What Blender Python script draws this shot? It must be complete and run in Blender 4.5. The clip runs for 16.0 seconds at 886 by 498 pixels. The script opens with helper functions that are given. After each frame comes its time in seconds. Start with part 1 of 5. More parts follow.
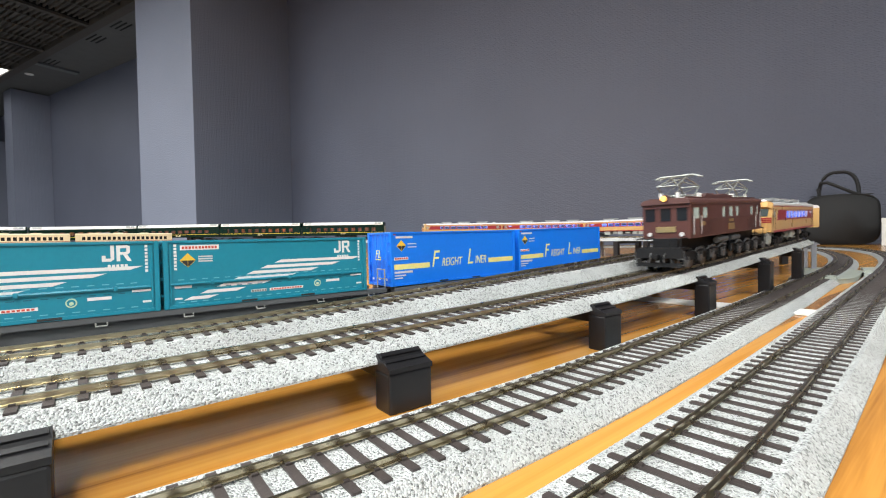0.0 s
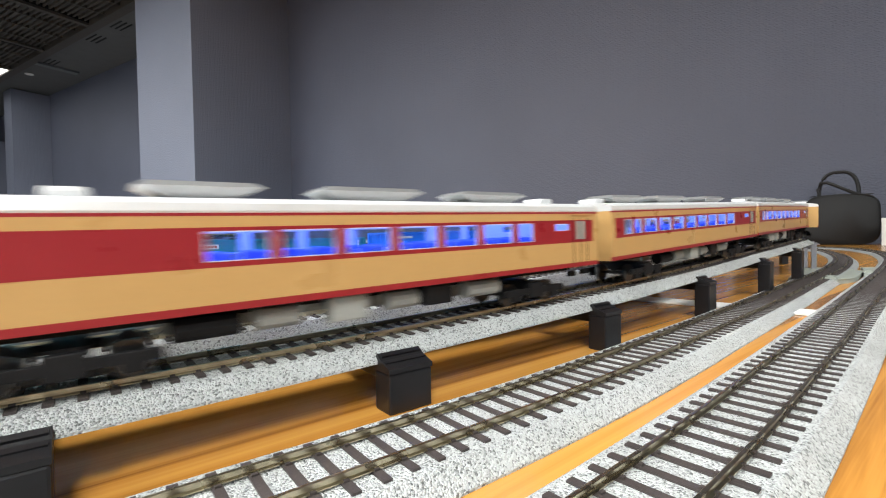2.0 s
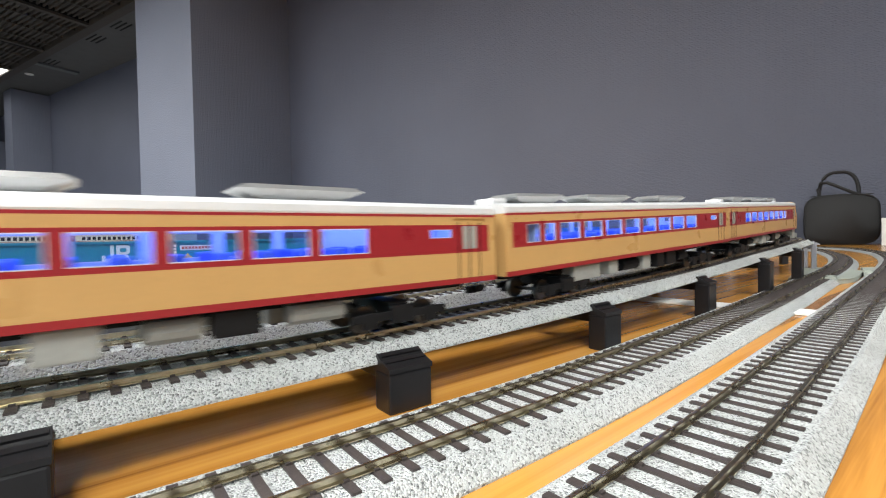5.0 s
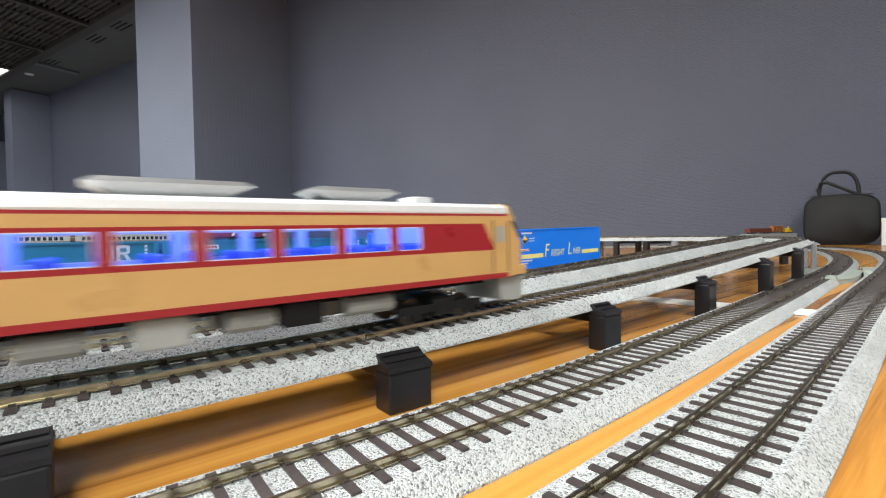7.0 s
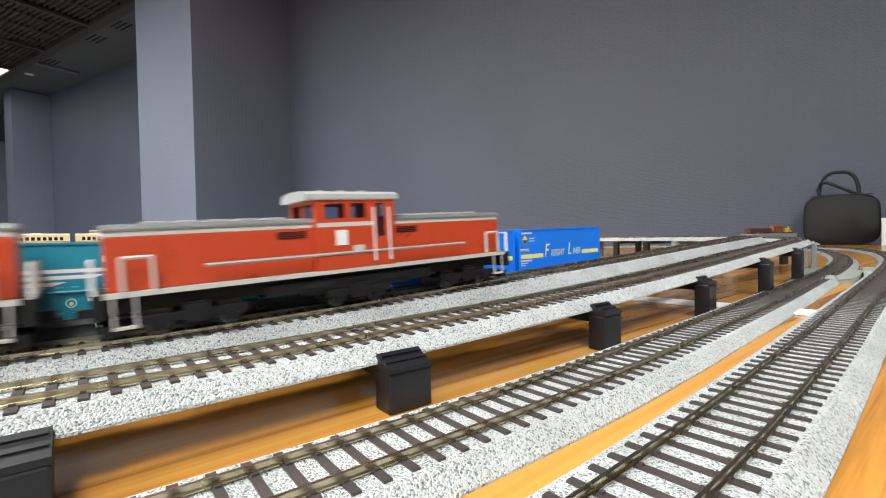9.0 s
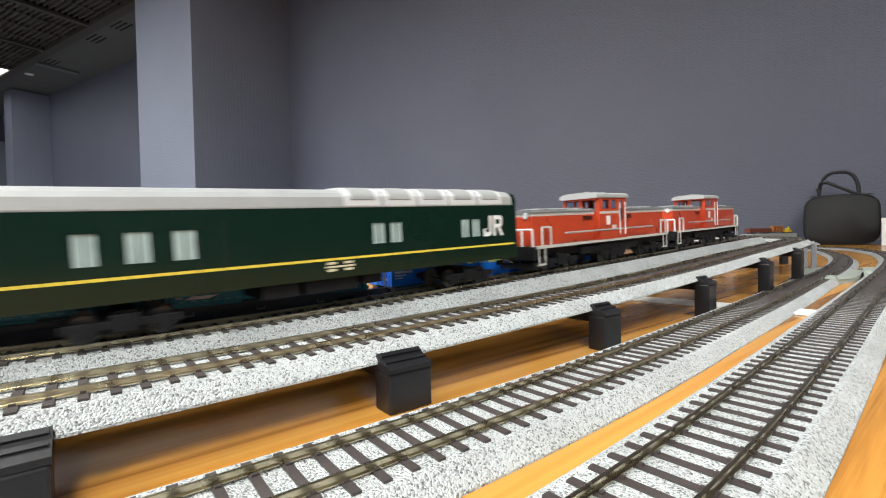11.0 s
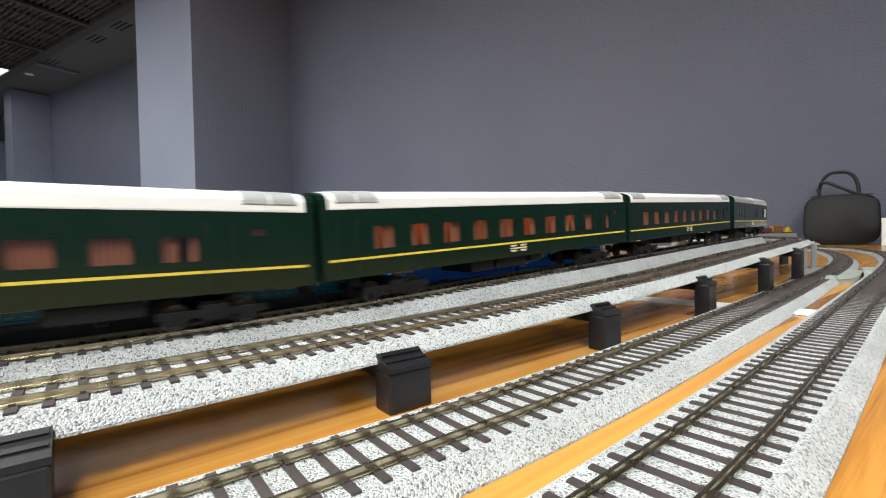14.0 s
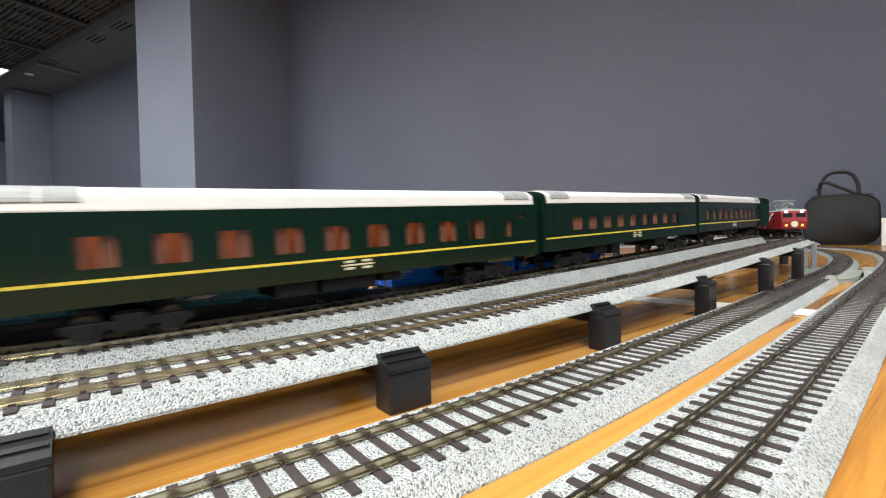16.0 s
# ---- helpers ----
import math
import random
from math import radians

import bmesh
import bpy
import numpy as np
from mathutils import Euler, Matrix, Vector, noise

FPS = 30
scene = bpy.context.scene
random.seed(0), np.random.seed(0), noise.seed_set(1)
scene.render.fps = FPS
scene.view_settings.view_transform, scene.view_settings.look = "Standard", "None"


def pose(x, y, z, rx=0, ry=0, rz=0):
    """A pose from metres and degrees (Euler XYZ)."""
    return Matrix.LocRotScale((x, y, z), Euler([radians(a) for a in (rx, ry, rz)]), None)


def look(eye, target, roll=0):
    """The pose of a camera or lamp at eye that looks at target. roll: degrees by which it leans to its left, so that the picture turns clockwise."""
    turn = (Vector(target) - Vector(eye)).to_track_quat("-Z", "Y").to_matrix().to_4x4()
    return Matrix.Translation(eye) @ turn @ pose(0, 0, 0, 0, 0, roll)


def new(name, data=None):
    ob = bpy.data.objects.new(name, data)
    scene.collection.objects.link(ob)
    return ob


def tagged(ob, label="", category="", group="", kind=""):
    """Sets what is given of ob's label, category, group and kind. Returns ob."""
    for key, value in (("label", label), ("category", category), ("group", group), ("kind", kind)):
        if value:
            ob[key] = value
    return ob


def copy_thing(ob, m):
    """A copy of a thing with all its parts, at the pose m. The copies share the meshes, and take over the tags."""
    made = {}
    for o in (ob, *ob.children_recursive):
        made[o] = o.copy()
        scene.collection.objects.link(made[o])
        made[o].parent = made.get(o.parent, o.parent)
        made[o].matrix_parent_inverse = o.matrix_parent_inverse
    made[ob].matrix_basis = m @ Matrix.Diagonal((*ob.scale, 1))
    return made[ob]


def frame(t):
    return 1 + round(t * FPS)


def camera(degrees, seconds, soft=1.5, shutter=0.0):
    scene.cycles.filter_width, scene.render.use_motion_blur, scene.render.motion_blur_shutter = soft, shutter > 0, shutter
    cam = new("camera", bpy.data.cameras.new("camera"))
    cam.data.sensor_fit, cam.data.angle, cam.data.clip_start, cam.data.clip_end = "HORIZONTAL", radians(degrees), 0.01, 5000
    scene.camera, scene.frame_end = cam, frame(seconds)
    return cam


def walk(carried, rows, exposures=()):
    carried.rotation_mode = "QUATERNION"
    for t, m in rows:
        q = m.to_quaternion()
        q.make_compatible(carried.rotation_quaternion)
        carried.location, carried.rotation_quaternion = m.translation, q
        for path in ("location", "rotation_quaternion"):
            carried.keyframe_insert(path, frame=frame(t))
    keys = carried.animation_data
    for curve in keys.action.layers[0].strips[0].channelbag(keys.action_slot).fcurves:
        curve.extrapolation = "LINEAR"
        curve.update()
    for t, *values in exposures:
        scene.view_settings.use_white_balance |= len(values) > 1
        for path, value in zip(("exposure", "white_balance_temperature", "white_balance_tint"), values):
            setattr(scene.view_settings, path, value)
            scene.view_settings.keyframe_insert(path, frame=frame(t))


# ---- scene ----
# ---- camera ----
# The model railway is written in millimetres and turned into metres when it is linked.
MM = 0.001
EYE = Vector((0.0, 0.0, 62.6))
YAW, PITCH, ROLL = 50.68, -1.375, -0.943
cam = camera(89.7, 16.0, soft=1.1, shutter=0.45)


def eye_pose():
    y, p = radians(YAW), radians(PITCH)
    way = Vector((math.cos(y) * math.cos(p), math.sin(y) * math.cos(p), math.sin(p)))
    e = EYE * MM
    return look(e, e + way, ROLL)


walk(cam, [(0.0, eye_pose()), (16.0, eye_pose())], exposures=[(0.0, 0.0), (16.0, 0.0)])

# ---- light ----
world = bpy.data.worlds.new("room_air")
world.use_nodes = True
world.node_tree.nodes["Background"].inputs[0].default_value = (0.5, 0.55, 0.62, 1)
world.node_tree.nodes["Background"].inputs[1].default_value = 0.02
scene.world = world

# ceiling panels that light the hall: along the wall, away from it, length, width in metres
LIGHTS = [(u, w, 1.2, 0.6) for w, us in ((-0.6, (1.6, 4.4, 7.2)), (-1.2, (-1.0,)), (-2.8, (-4.0, -1.2, 1.6, 4.4, 7.2))) for u in us]
CEIL = 2.5
POWER = 101.0


# ---- materials ----
def principled(name, color, rough=0.5, metal=0.0, spec=0.5):
    m = bpy.data.materials.new(name)
    m.use_nodes = True
    b = m.node_tree.nodes["Principled BSDF"]
    b.inputs["Base Color"].default_value = (*color, 1)
    b.inputs["Roughness"].default_value = rough
    b.inputs["Metallic"].default_value = metal
    b.inputs["Specular IOR Level"].default_value = spec
    return m, m.node_tree.nodes, m.node_tree.links, b


def varied(name, color, rough=0.5, metal=0.0, scale=400.0, amount=0.12, bump=0.0, bump_scale=3000.0, spec=0.5, seed=0.0):
    """A painted or moulded surface with two scales of variation and fine relief."""
    m, n, l, b = principled(name, color, rough, metal, spec)
    tc = n.new("ShaderNodeTexCoord")
    mp = n.new("ShaderNodeMapping")
    mp.inputs["Location"].default_value = (seed, seed * 0.7, seed * 1.3)
    l.new(tc.outputs["Object"], mp.inputs["Vector"])
    a = n.new("ShaderNodeTexNoise")
    a.inputs["Scale"].default_value, a.inputs["Detail"].default_value = scale, 4
    c = n.new("ShaderNodeTexNoise")
    c.inputs["Scale"].default_value, c.inputs["Detail"].default_value = scale * 0.09, 3
    l.new(mp.outputs[0], a.inputs["Vector"])
    l.new(mp.outputs[0], c.inputs["Vector"])
    mix = n.new("ShaderNodeMath")
    mix.operation = "ADD"
    l.new(a.outputs["Fac"], mix.inputs[0])
    l.new(c.outputs["Fac"], mix.inputs[1])
    ramp = n.new("ShaderNodeValToRGB")
    ramp.color_ramp.elements[0].position, ramp.color_ramp.elements[1].position = 0.3, 0.7
    half = n.new("ShaderNodeMath")
    half.operation = "MULTIPLY"
    half.inputs[1].default_value = 0.5
    l.new(mix.outputs[0], half.inputs[0])
    l.new(half.outputs[0], ramp.inputs[0])
    lo, hi = [max(0, v * (1 - amount)) for v in color], [min(1, v * (1 + amount)) for v in color]
    ramp.color_ramp.elements[0].color, ramp.color_ramp.elements[1].color = (*lo, 1), (*hi, 1)
    l.new(ramp.outputs[0], b.inputs["Base Color"])
    rr = n.new("ShaderNodeMapRange")
    rr.inputs["To Min"].default_value, rr.inputs["To Max"].default_value = max(0.03, rough - 0.08), min(1, rough + 0.08)
    l.new(c.outputs["Fac"], rr.inputs["Value"])
    l.new(rr.outputs[0], b.inputs["Roughness"])
    if bump:
        t = n.new("ShaderNodeTexNoise")
        t.inputs["Scale"].default_value, t.inputs["Detail"].default_value = bump_scale, 2
        l.new(mp.outputs[0], t.inputs["Vector"])
        bp = n.new("ShaderNodeBump")
        bp.inputs["Strength"].default_value, bp.inputs["Distance"].default_value = bump, 0.0005
        l.new(t.outputs["Fac"], bp.inputs["Height"])
        l.new(bp.outputs[0], b.inputs["Normal"])
    return m


def glow(name, color, strength):
    m, n, l, b = principled(name, color, 0.4)
    b.inputs["Emission Color"].default_value = (*color, 1)
    b.inputs["Emission Strength"].default_value = strength
    return m


def glass(name, color=(0.9, 0.95, 1.0), clear=0.75):
    """Thin glazing: mostly clear, with a glossy skin."""
    m = bpy.data.materials.new(name)
    m.use_nodes = True
    n, l = m.node_tree.nodes, m.node_tree.links
    n.remove(n["Principled BSDF"])
    tr, gl, mx = n.new("ShaderNodeBsdfTransparent"), n.new("ShaderNodeBsdfGlossy"), n.new("ShaderNodeMixShader")
    tr.inputs[0].default_value = (*color, 1)
    gl.inputs["Roughness"].default_value = 0.08
    lw, pw, ad = n.new("ShaderNodeLayerWeight"), n.new("ShaderNodeMath"), n.new("ShaderNodeMath")
    lw.inputs["Blend"].default_value = 0.5
    pw.operation, pw.inputs[1].default_value = "POWER", 5.0
    ad.operation, ad.inputs[1].default_value, ad.inputs[2].default_value, ad.use_clamp = "MULTIPLY_ADD", 0.45, (1 - clear) * 0.4, True
    l.new(lw.outputs["Facing"], pw.inputs[0])
    l.new(pw.outputs[0], ad.inputs[0])
    l.new(ad.outputs[0], mx.inputs[0])
    l.new(tr.outputs[0], mx.inputs[1])
    l.new(gl.outputs[0], mx.inputs[2])
    l.new(mx.outputs[0], n["Material Output"].inputs[0])
    return m


def ballast_material(name, base, specks):
    """Moulded ballast: crushed grey and white grains with dark gaps."""
    m, n, l, b = principled(name, base, 0.75)
    tc = n.new("ShaderNodeTexCoord")
    v = n.new("ShaderNodeTexVoronoi")
    v.inputs["Scale"].default_value, v.inputs["Randomness"].default_value = 1800, 1
    v2 = n.new("ShaderNodeTexNoise")
    v2.inputs["Scale"].default_value, v2.inputs["Detail"].default_value = 1400, 5
    big = n.new("ShaderNodeTexNoise")
    big.inputs["Scale"].default_value = 25
    for t in (v, v2, big):
        l.new(tc.outputs["Object"], t.inputs["Vector"])
    sep = n.new("ShaderNodeSeparateColor")
    l.new(v.outputs["Color"], sep.inputs[0])
    ramp = n.new("ShaderNodeValToRGB")
    e = ramp.color_ramp.elements
    e[0].position, e[0].color = 0.0, (*[c * specks for c in base], 1)
    e[1].position, e[1].color = 1.0, (*[min(1, c * 1.35) for c in base], 1)
    k = e.new(0.3)
    k.color = (*base, 1)
    l.new(sep.outputs[0], ramp.inputs[0])
    mul = n.new("ShaderNodeMix")
    mul.data_type, mul.blend_type = "RGBA", "MULTIPLY"
    mul.inputs[0].default_value = 0.6
    l.new(ramp.outputs[0], mul.inputs[6])
    l.new(big.outputs["Fac"], mul.inputs[7])
    r2 = n.new("ShaderNodeMapRange")
    r2.inputs["From Min"].default_value, r2.inputs["From Max"].default_value = 0.3, 0.7
    r2.inputs["To Min"].default_value, r2.inputs["To Max"].default_value = 0.8, 1.15
    l.new(big.outputs["Fac"], r2.inputs["Value"])
    l.new(r2.outputs[0], mul.inputs[7])
    l.new(mul.outputs[2], b.inputs["Base Color"])
    add = n.new("ShaderNodeMath")
    l.new(v.outputs["Distance"], add.inputs[0])
    l.new(v2.outputs["Fac"], add.inputs[1])
    bp = n.new("ShaderNodeBump")
    bp.inputs["Strength"].default_value, bp.inputs["Distance"].default_value = 0.85, 0.0008
    bp.invert = True
    l.new(add.outputs[0], bp.inputs["Height"])
    l.new(bp.outputs[0], b.inputs["Normal"])
    return m


def wood_material(name):
    """Varnished wood-grain tabletop, grain along x."""
    m, n, l, b = principled(name, (0.5, 0.22, 0.05), 0.22)
    tc = n.new("ShaderNodeTexCoord")
    mp = n.new("ShaderNodeMapping")
    mp.inputs["Scale"].default_value = (1.2, 38, 38)
    mp.inputs["Rotation"].default_value = (0, 0, radians(-2))
    l.new(tc.outputs["Object"], mp.inputs["Vector"])
    a = n.new("ShaderNodeTexNoise")
    a.inputs["Scale"].default_value, a.inputs["Detail"].default_value, a.inputs["Distortion"].default_value = 2.2, 6, 0.6
    l.new(mp.outputs[0], a.inputs["Vector"])
    mp2 = n.new("ShaderNodeMapping")
    mp2.inputs["Scale"].default_value = (9, 700, 700)
    l.new(tc.outputs["Object"], mp2.inputs["Vector"])
    f = n.new("ShaderNodeTexNoise")
    f.inputs["Scale"].default_value, f.inputs["Detail"].default_value = 1.0, 3
    l.new(mp2.outputs[0], f.inputs["Vector"])
    ramp = n.new("ShaderNodeValToRGB")
    e = ramp.color_ramp.elements
    e[0].position, e[0].color = 0.34, (0.27, 0.108, 0.018, 1)
    e[1].position, e[1].color = 0.66, (0.62, 0.31, 0.066, 1)
    k = e.new(0.47)
    k.color = (0.51, 0.225, 0.040, 1)
    mixf = n.new("ShaderNodeMath")
    mixf.operation = "MULTIPLY_ADD"
    mixf.inputs[1].default_value, mixf.inputs[2].default_value = 0.16, -0.08
    l.new(f.outputs["Fac"], mixf.inputs[0])
    ad = n.new("ShaderNodeMath")
    l.new(a.outputs["Fac"], ad.inputs[0])
    l.new(mixf.outputs[0], ad.inputs[1])
    l.new(ad.outputs[0], ramp.inputs[0])
    l.new(ramp.outputs[0], b.inputs["Base Color"])
    bp = n.new("ShaderNodeBump")
    bp.inputs["Strength"].default_value, bp.inputs["Distance"].default_value = 0.15, 0.0002
    l.new(f.outputs["Fac"], bp.inputs["Height"])
    l.new(bp.outputs[0], b.inputs["Normal"])
    return m


def wallpaper_material(name, color):
    """Embossed vinyl wall covering: rows of small raised dabs."""
    m, n, l, b = principled(name, color, 0.55)
    tc = n.new("ShaderNodeTexCoord")
    mp = n.new("ShaderNodeMapping")
    mp.inputs["Scale"].default_value = (1, 1, 1.7)
    l.new(tc.outputs["Object"], mp.inputs["Vector"])
    v = n.new("ShaderNodeTexVoronoi")
    v.inputs["Scale"].default_value, v.inputs["Randomness"].default_value = 72, 0.55
    l.new(mp.outputs[0], v.inputs["Vector"])
    big = n.new("ShaderNodeTexNoise")
    big.inputs["Scale"].default_value, big.inputs["Detail"].default_value = 1.3, 4
    fine = n.new("ShaderNodeTexNoise")
    fine.inputs["Scale"].default_value = 190
    l.new(tc.outputs["Object"], big.inputs["Vector"])
    l.new(tc.outputs["Object"], fine.inputs["Vector"])
    ramp = n.new("ShaderNodeValToRGB")
    ramp.color_ramp.elements[0].position, ramp.color_ramp.elements[1].position = 0.3, 0.7
    ramp.color_ramp.elements[0].color = (*[c * 0.93 for c in color], 1)
    ramp.color_ramp.elements[1].color = (*[c * 1.06 for c in color], 1)
    l.new(big.outputs["Fac"], ramp.inputs[0])
    l.new(ramp.outputs[0], b.inputs["Base Color"])
    ad = n.new("ShaderNodeMath")
    ad.operation = "MULTIPLY_ADD"
    ad.inputs[1].default_value = 0.10
    l.new(fine.outputs["Fac"], ad.inputs[0])
    l.new(v.outputs["Distance"], ad.inputs[2])
    bp = n.new("ShaderNodeBump")
    bp.invert = True
    bp.inputs["Strength"].default_value, bp.inputs["Distance"].default_value = 0.8, 0.0035
    l.new(ad.outputs[0], bp.inputs["Height"])
    l.new(bp.outputs[0], b.inputs["Normal"])
    return m


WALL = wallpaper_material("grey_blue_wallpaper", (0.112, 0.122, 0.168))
# the wall's paper again, paler: stronger light on the columns put into the colour
LIT_COLUMN = wallpaper_material("lit_column_wallpaper", (0.172, 0.188, 0.248))
CEILING = varied("dark_ceiling_board", (0.10, 0.10, 0.10), 0.8, scale=8, amount=0.1)
LOUVRE = varied("brown_ceiling_louvre", (0.05, 0.042, 0.035), 0.6, scale=20)
FLOOR = varied("hall_floor_tile", (0.30, 0.30, 0.30), 0.95, scale=60, amount=0.3)
PANEL = glow("light_panel", (1.0, 0.97, 0.9), 3.0)
WOOD = wood_material("varnished_wood_grain")
BALLAST = ballast_material("grey_moulded_ballast", (0.45, 0.468, 0.468), 0.34)
SMOOTH_BED = varied("grey_smooth_track_base", (0.34, 0.36, 0.36), 0.5, scale=300)
TURNOUT = varied("greenish_grey_plastic", (0.33, 0.36, 0.32), 0.5, scale=300, amount=0.08)
SLEEPER = varied("dark_brown_sleeper", (0.050, 0.040, 0.038), 0.55, scale=900, amount=0.3, bump=0.2)
RAIL = varied("nickel_silver_rail", (0.52, 0.46, 0.33), 0.28, 1.0, scale=600, amount=0.15)
BLACK = varied("black_pier_plastic", (0.012, 0.012, 0.014), 0.35, scale=300, amount=0.3, bump=0.1)
GREY_PIER = varied("grey_pier_plastic", (0.22, 0.23, 0.26), 0.45, scale=300)
RED = varied("crimson_paint", (0.28, 0.018, 0.026), 0.3, scale=900, amount=0.06)
CREAM = varied("cream_paint", (0.51, 0.315, 0.122), 0.3, scale=900, amount=0.05)
SILVER = varied("silver_roof_paint", (0.62, 0.63, 0.64), 0.35, 0.15, scale=900, amount=0.05)
COOLER = varied("silver_cooler_paint", (0.58, 0.59, 0.60), 0.30, 0.75, scale=500, amount=0.08)
STEEL = varied("grey_equipment_paint", (0.30, 0.31, 0.29), 0.5, scale=700, amount=0.15)
STEEL_DARK = varied("dark_grey_equipment", (0.06, 0.06, 0.062), 0.45, scale=700, amount=0.2)
SOOT = varied("black_underframe", (0.008, 0.008, 0.009), 0.6, scale=900, amount=0.3, spec=0.25)
WHEEL = varied("blackened_wheel", (0.10, 0.10, 0.10), 0.35, 0.9, scale=900)
BROWN = varied("grape_brown_paint", (0.080, 0.030, 0.025), 0.38, scale=900, amount=0.1)
BROWN_ROOF = varied("brown_roof_paint", (0.090, 0.040, 0.036), 0.5, scale=900, amount=0.1)
PANTO = varied("pantograph_metal", (0.30, 0.32, 0.30), 0.5, 0.4, scale=900)
GOLD = varied("brass_plate", (0.55, 0.42, 0.20), 0.35, 0.8, scale=900)
VERMILION = varied("vermilion_paint", (0.46, 0.055, 0.020), 0.3, scale=900, amount=0.06)
WHITE = varied("white_paint", (0.75, 0.75, 0.74), 0.35, scale=900, amount=0.04)
GREY_ROOF = varied("grey_roof_paint", (0.33, 0.34, 0.34), 0.45, scale=900, amount=0.08)
BAND_GREY = varied("pale_grey_band", (0.50, 0.49, 0.46), 0.4, scale=900, amount=0.05)
HOOD_GREY = varied("grey_hood_roof", (0.24, 0.25, 0.25), 0.22, 0.35, scale=700, amount=0.1)
GREEN = varied("deep_green_paint", (0.004, 0.017, 0.011), 0.14, scale=900, amount=0.1, spec=0.35)
YELLOW = varied("yellow_stripe_paint", (0.70, 0.55, 0.06), 0.4, scale=900, amount=0.04)
TEAL = varied("teal_container_paint", (0.010, 0.225, 0.325), 0.38, scale=500, amount=0.07)
TEAL_PALE = varied("pale_teal_dash", (0.16, 0.46, 0.55), 0.4, scale=500)
TEAL_DARK = varied("dark_teal_dash", (0.005, 0.10, 0.15), 0.4, scale=500)
BLUE = varied("blue_container_paint", (0.006, 0.185, 0.80), 0.36, scale=500, amount=0.06)
WAGON_GREY = varied("wagon_grey", (0.10, 0.105, 0.11), 0.5, scale=500)
IVORY = varied("ivory_paint", (0.62, 0.57, 0.40), 0.4, scale=900, amount=0.05)
DARK_RED = varied("dark_red_paint", (0.22, 0.012, 0.018), 0.3, scale=900)
FABRIC = varied("black_bag_fabric", (0.016, 0.016, 0.017), 0.7, scale=500, amount=0.3, bump=0.5, bump_scale=2500)
LEATHER = varied("black_strap", (0.012, 0.012, 0.013), 0.5, scale=500, amount=0.3)
PAPER = varied("white_card", (0.72, 0.72, 0.70), 0.6, scale=200, amount=0.04)
FILM = glass("clear_film", (0.97, 0.97, 0.97), 0.7)
PANE = glass("clear_pane", (0.86, 0.92, 1.0), 0.86)
LINING = varied("pale_blue_lining", (0.42, 0.52, 0.85), 0.6, scale=300, amount=0.05)
# opaque pale colour stands in for brightness seen through and reflected by panes
PALE_PANE = varied("painted_bright_glazing", (0.42, 0.52, 0.50), 0.12, scale=120, amount=0.25)
DARK_PANE = varied("dark_glazing", (0.012, 0.014, 0.017), 0.22, scale=200, spec=0.3)
CAB_GLASS = varied("cab_glazing", (0.06, 0.075, 0.075), 0.10, scale=200, spec=0.5)
SEAT = varied("blue_moquette_seat", (0.04, 0.10, 0.62), 0.8, scale=900, amount=0.15)
CURTAIN = varied("brown_curtain", (0.24, 0.07, 0.022), 0.8, scale=900, amount=0.3)
TAN = varied("tan_partition", (0.42, 0.16, 0.05), 0.7, scale=900)
WARM = glow("warm_cabin_light", (1.0, 0.50, 0.16), 14.0)
COOL = glow("cool_cabin_light", (0.42, 0.52, 1.0), 4.0)
LAMP = glow("amber_headlamp", (1.0, 0.55, 0.12), 1.4)
LAMP_WHITE = glow("white_headlamp", (1.0, 0.93, 0.85), 3.5)
LAMP_RED = glow("red_tail_lamp", (1.0, 0.05, 0.02), 1.0)
MARK_GREEN = varied("pale_green_mark", (0.55, 0.66, 0.45), 0.5, scale=900)
MARK_YELLOW = varied("yellow_mark", (0.80, 0.50, 0.05), 0.5, scale=900)
MARK_DARK = varied("dark_mark", (0.03, 0.03, 0.03), 0.5, scale=900)
MARK_RED = varied("red_mark", (0.55, 0.07, 0.05), 0.5, scale=900)
PALE_YELLOW = varied("pale_yellow_mark", (0.78, 0.72, 0.25), 0.5, scale=900)


# ---- building helpers ----
def box(bm, x0, x1, y0, y1, z0, z1, mat=0, bevel=0.0):
    """A box in millimetres, with optional chamfered upright and top edges."""
    vs = [bm.verts.new((x, y, z)) for x in (x0, x1) for y in (y0, y1) for z in (z0, z1)]
    quads = ((0, 1, 3, 2), (4, 6, 7, 5), (0, 4, 5, 1), (2, 3, 7, 6), (0, 2, 6, 4), (1, 5, 7, 3))
    fs = [bm.faces.new([vs[i] for i in q]) for q in quads]
    for f in fs:
        f.material_index = mat
    if bevel:
        edges = list({e for f in fs for e in f.edges})
        out = bmesh.ops.bevel(bm, geom=edges, offset=bevel, segments=2, profile=0.6, affect="EDGES")
        for f in out["faces"]:
            f.material_index = mat
    return vs


def prism(bm, outline, axis, a, b, mat=0):
    """An outline of (u, v) pulled from a to b along an axis: x: (y, z), y: (x, z), z: (x, y)."""
    def place(u, v, w):
        return {"x": (w, u, v), "y": (u, w, v), "z": (u, v, w)}[axis]
    p = [bm.verts.new(place(u, v, a)) for u, v in outline]
    q = [bm.verts.new(place(u, v, b)) for u, v in outline]
    n = len(outline)
    fs = [bm.faces.new(p), bm.faces.new(q[::-1])]
    fs += [bm.faces.new((p[i], q[i], q[(i + 1) % n], p[(i + 1) % n])) for i in range(n)]
    for f in fs:
        f.material_index = mat
    return fs


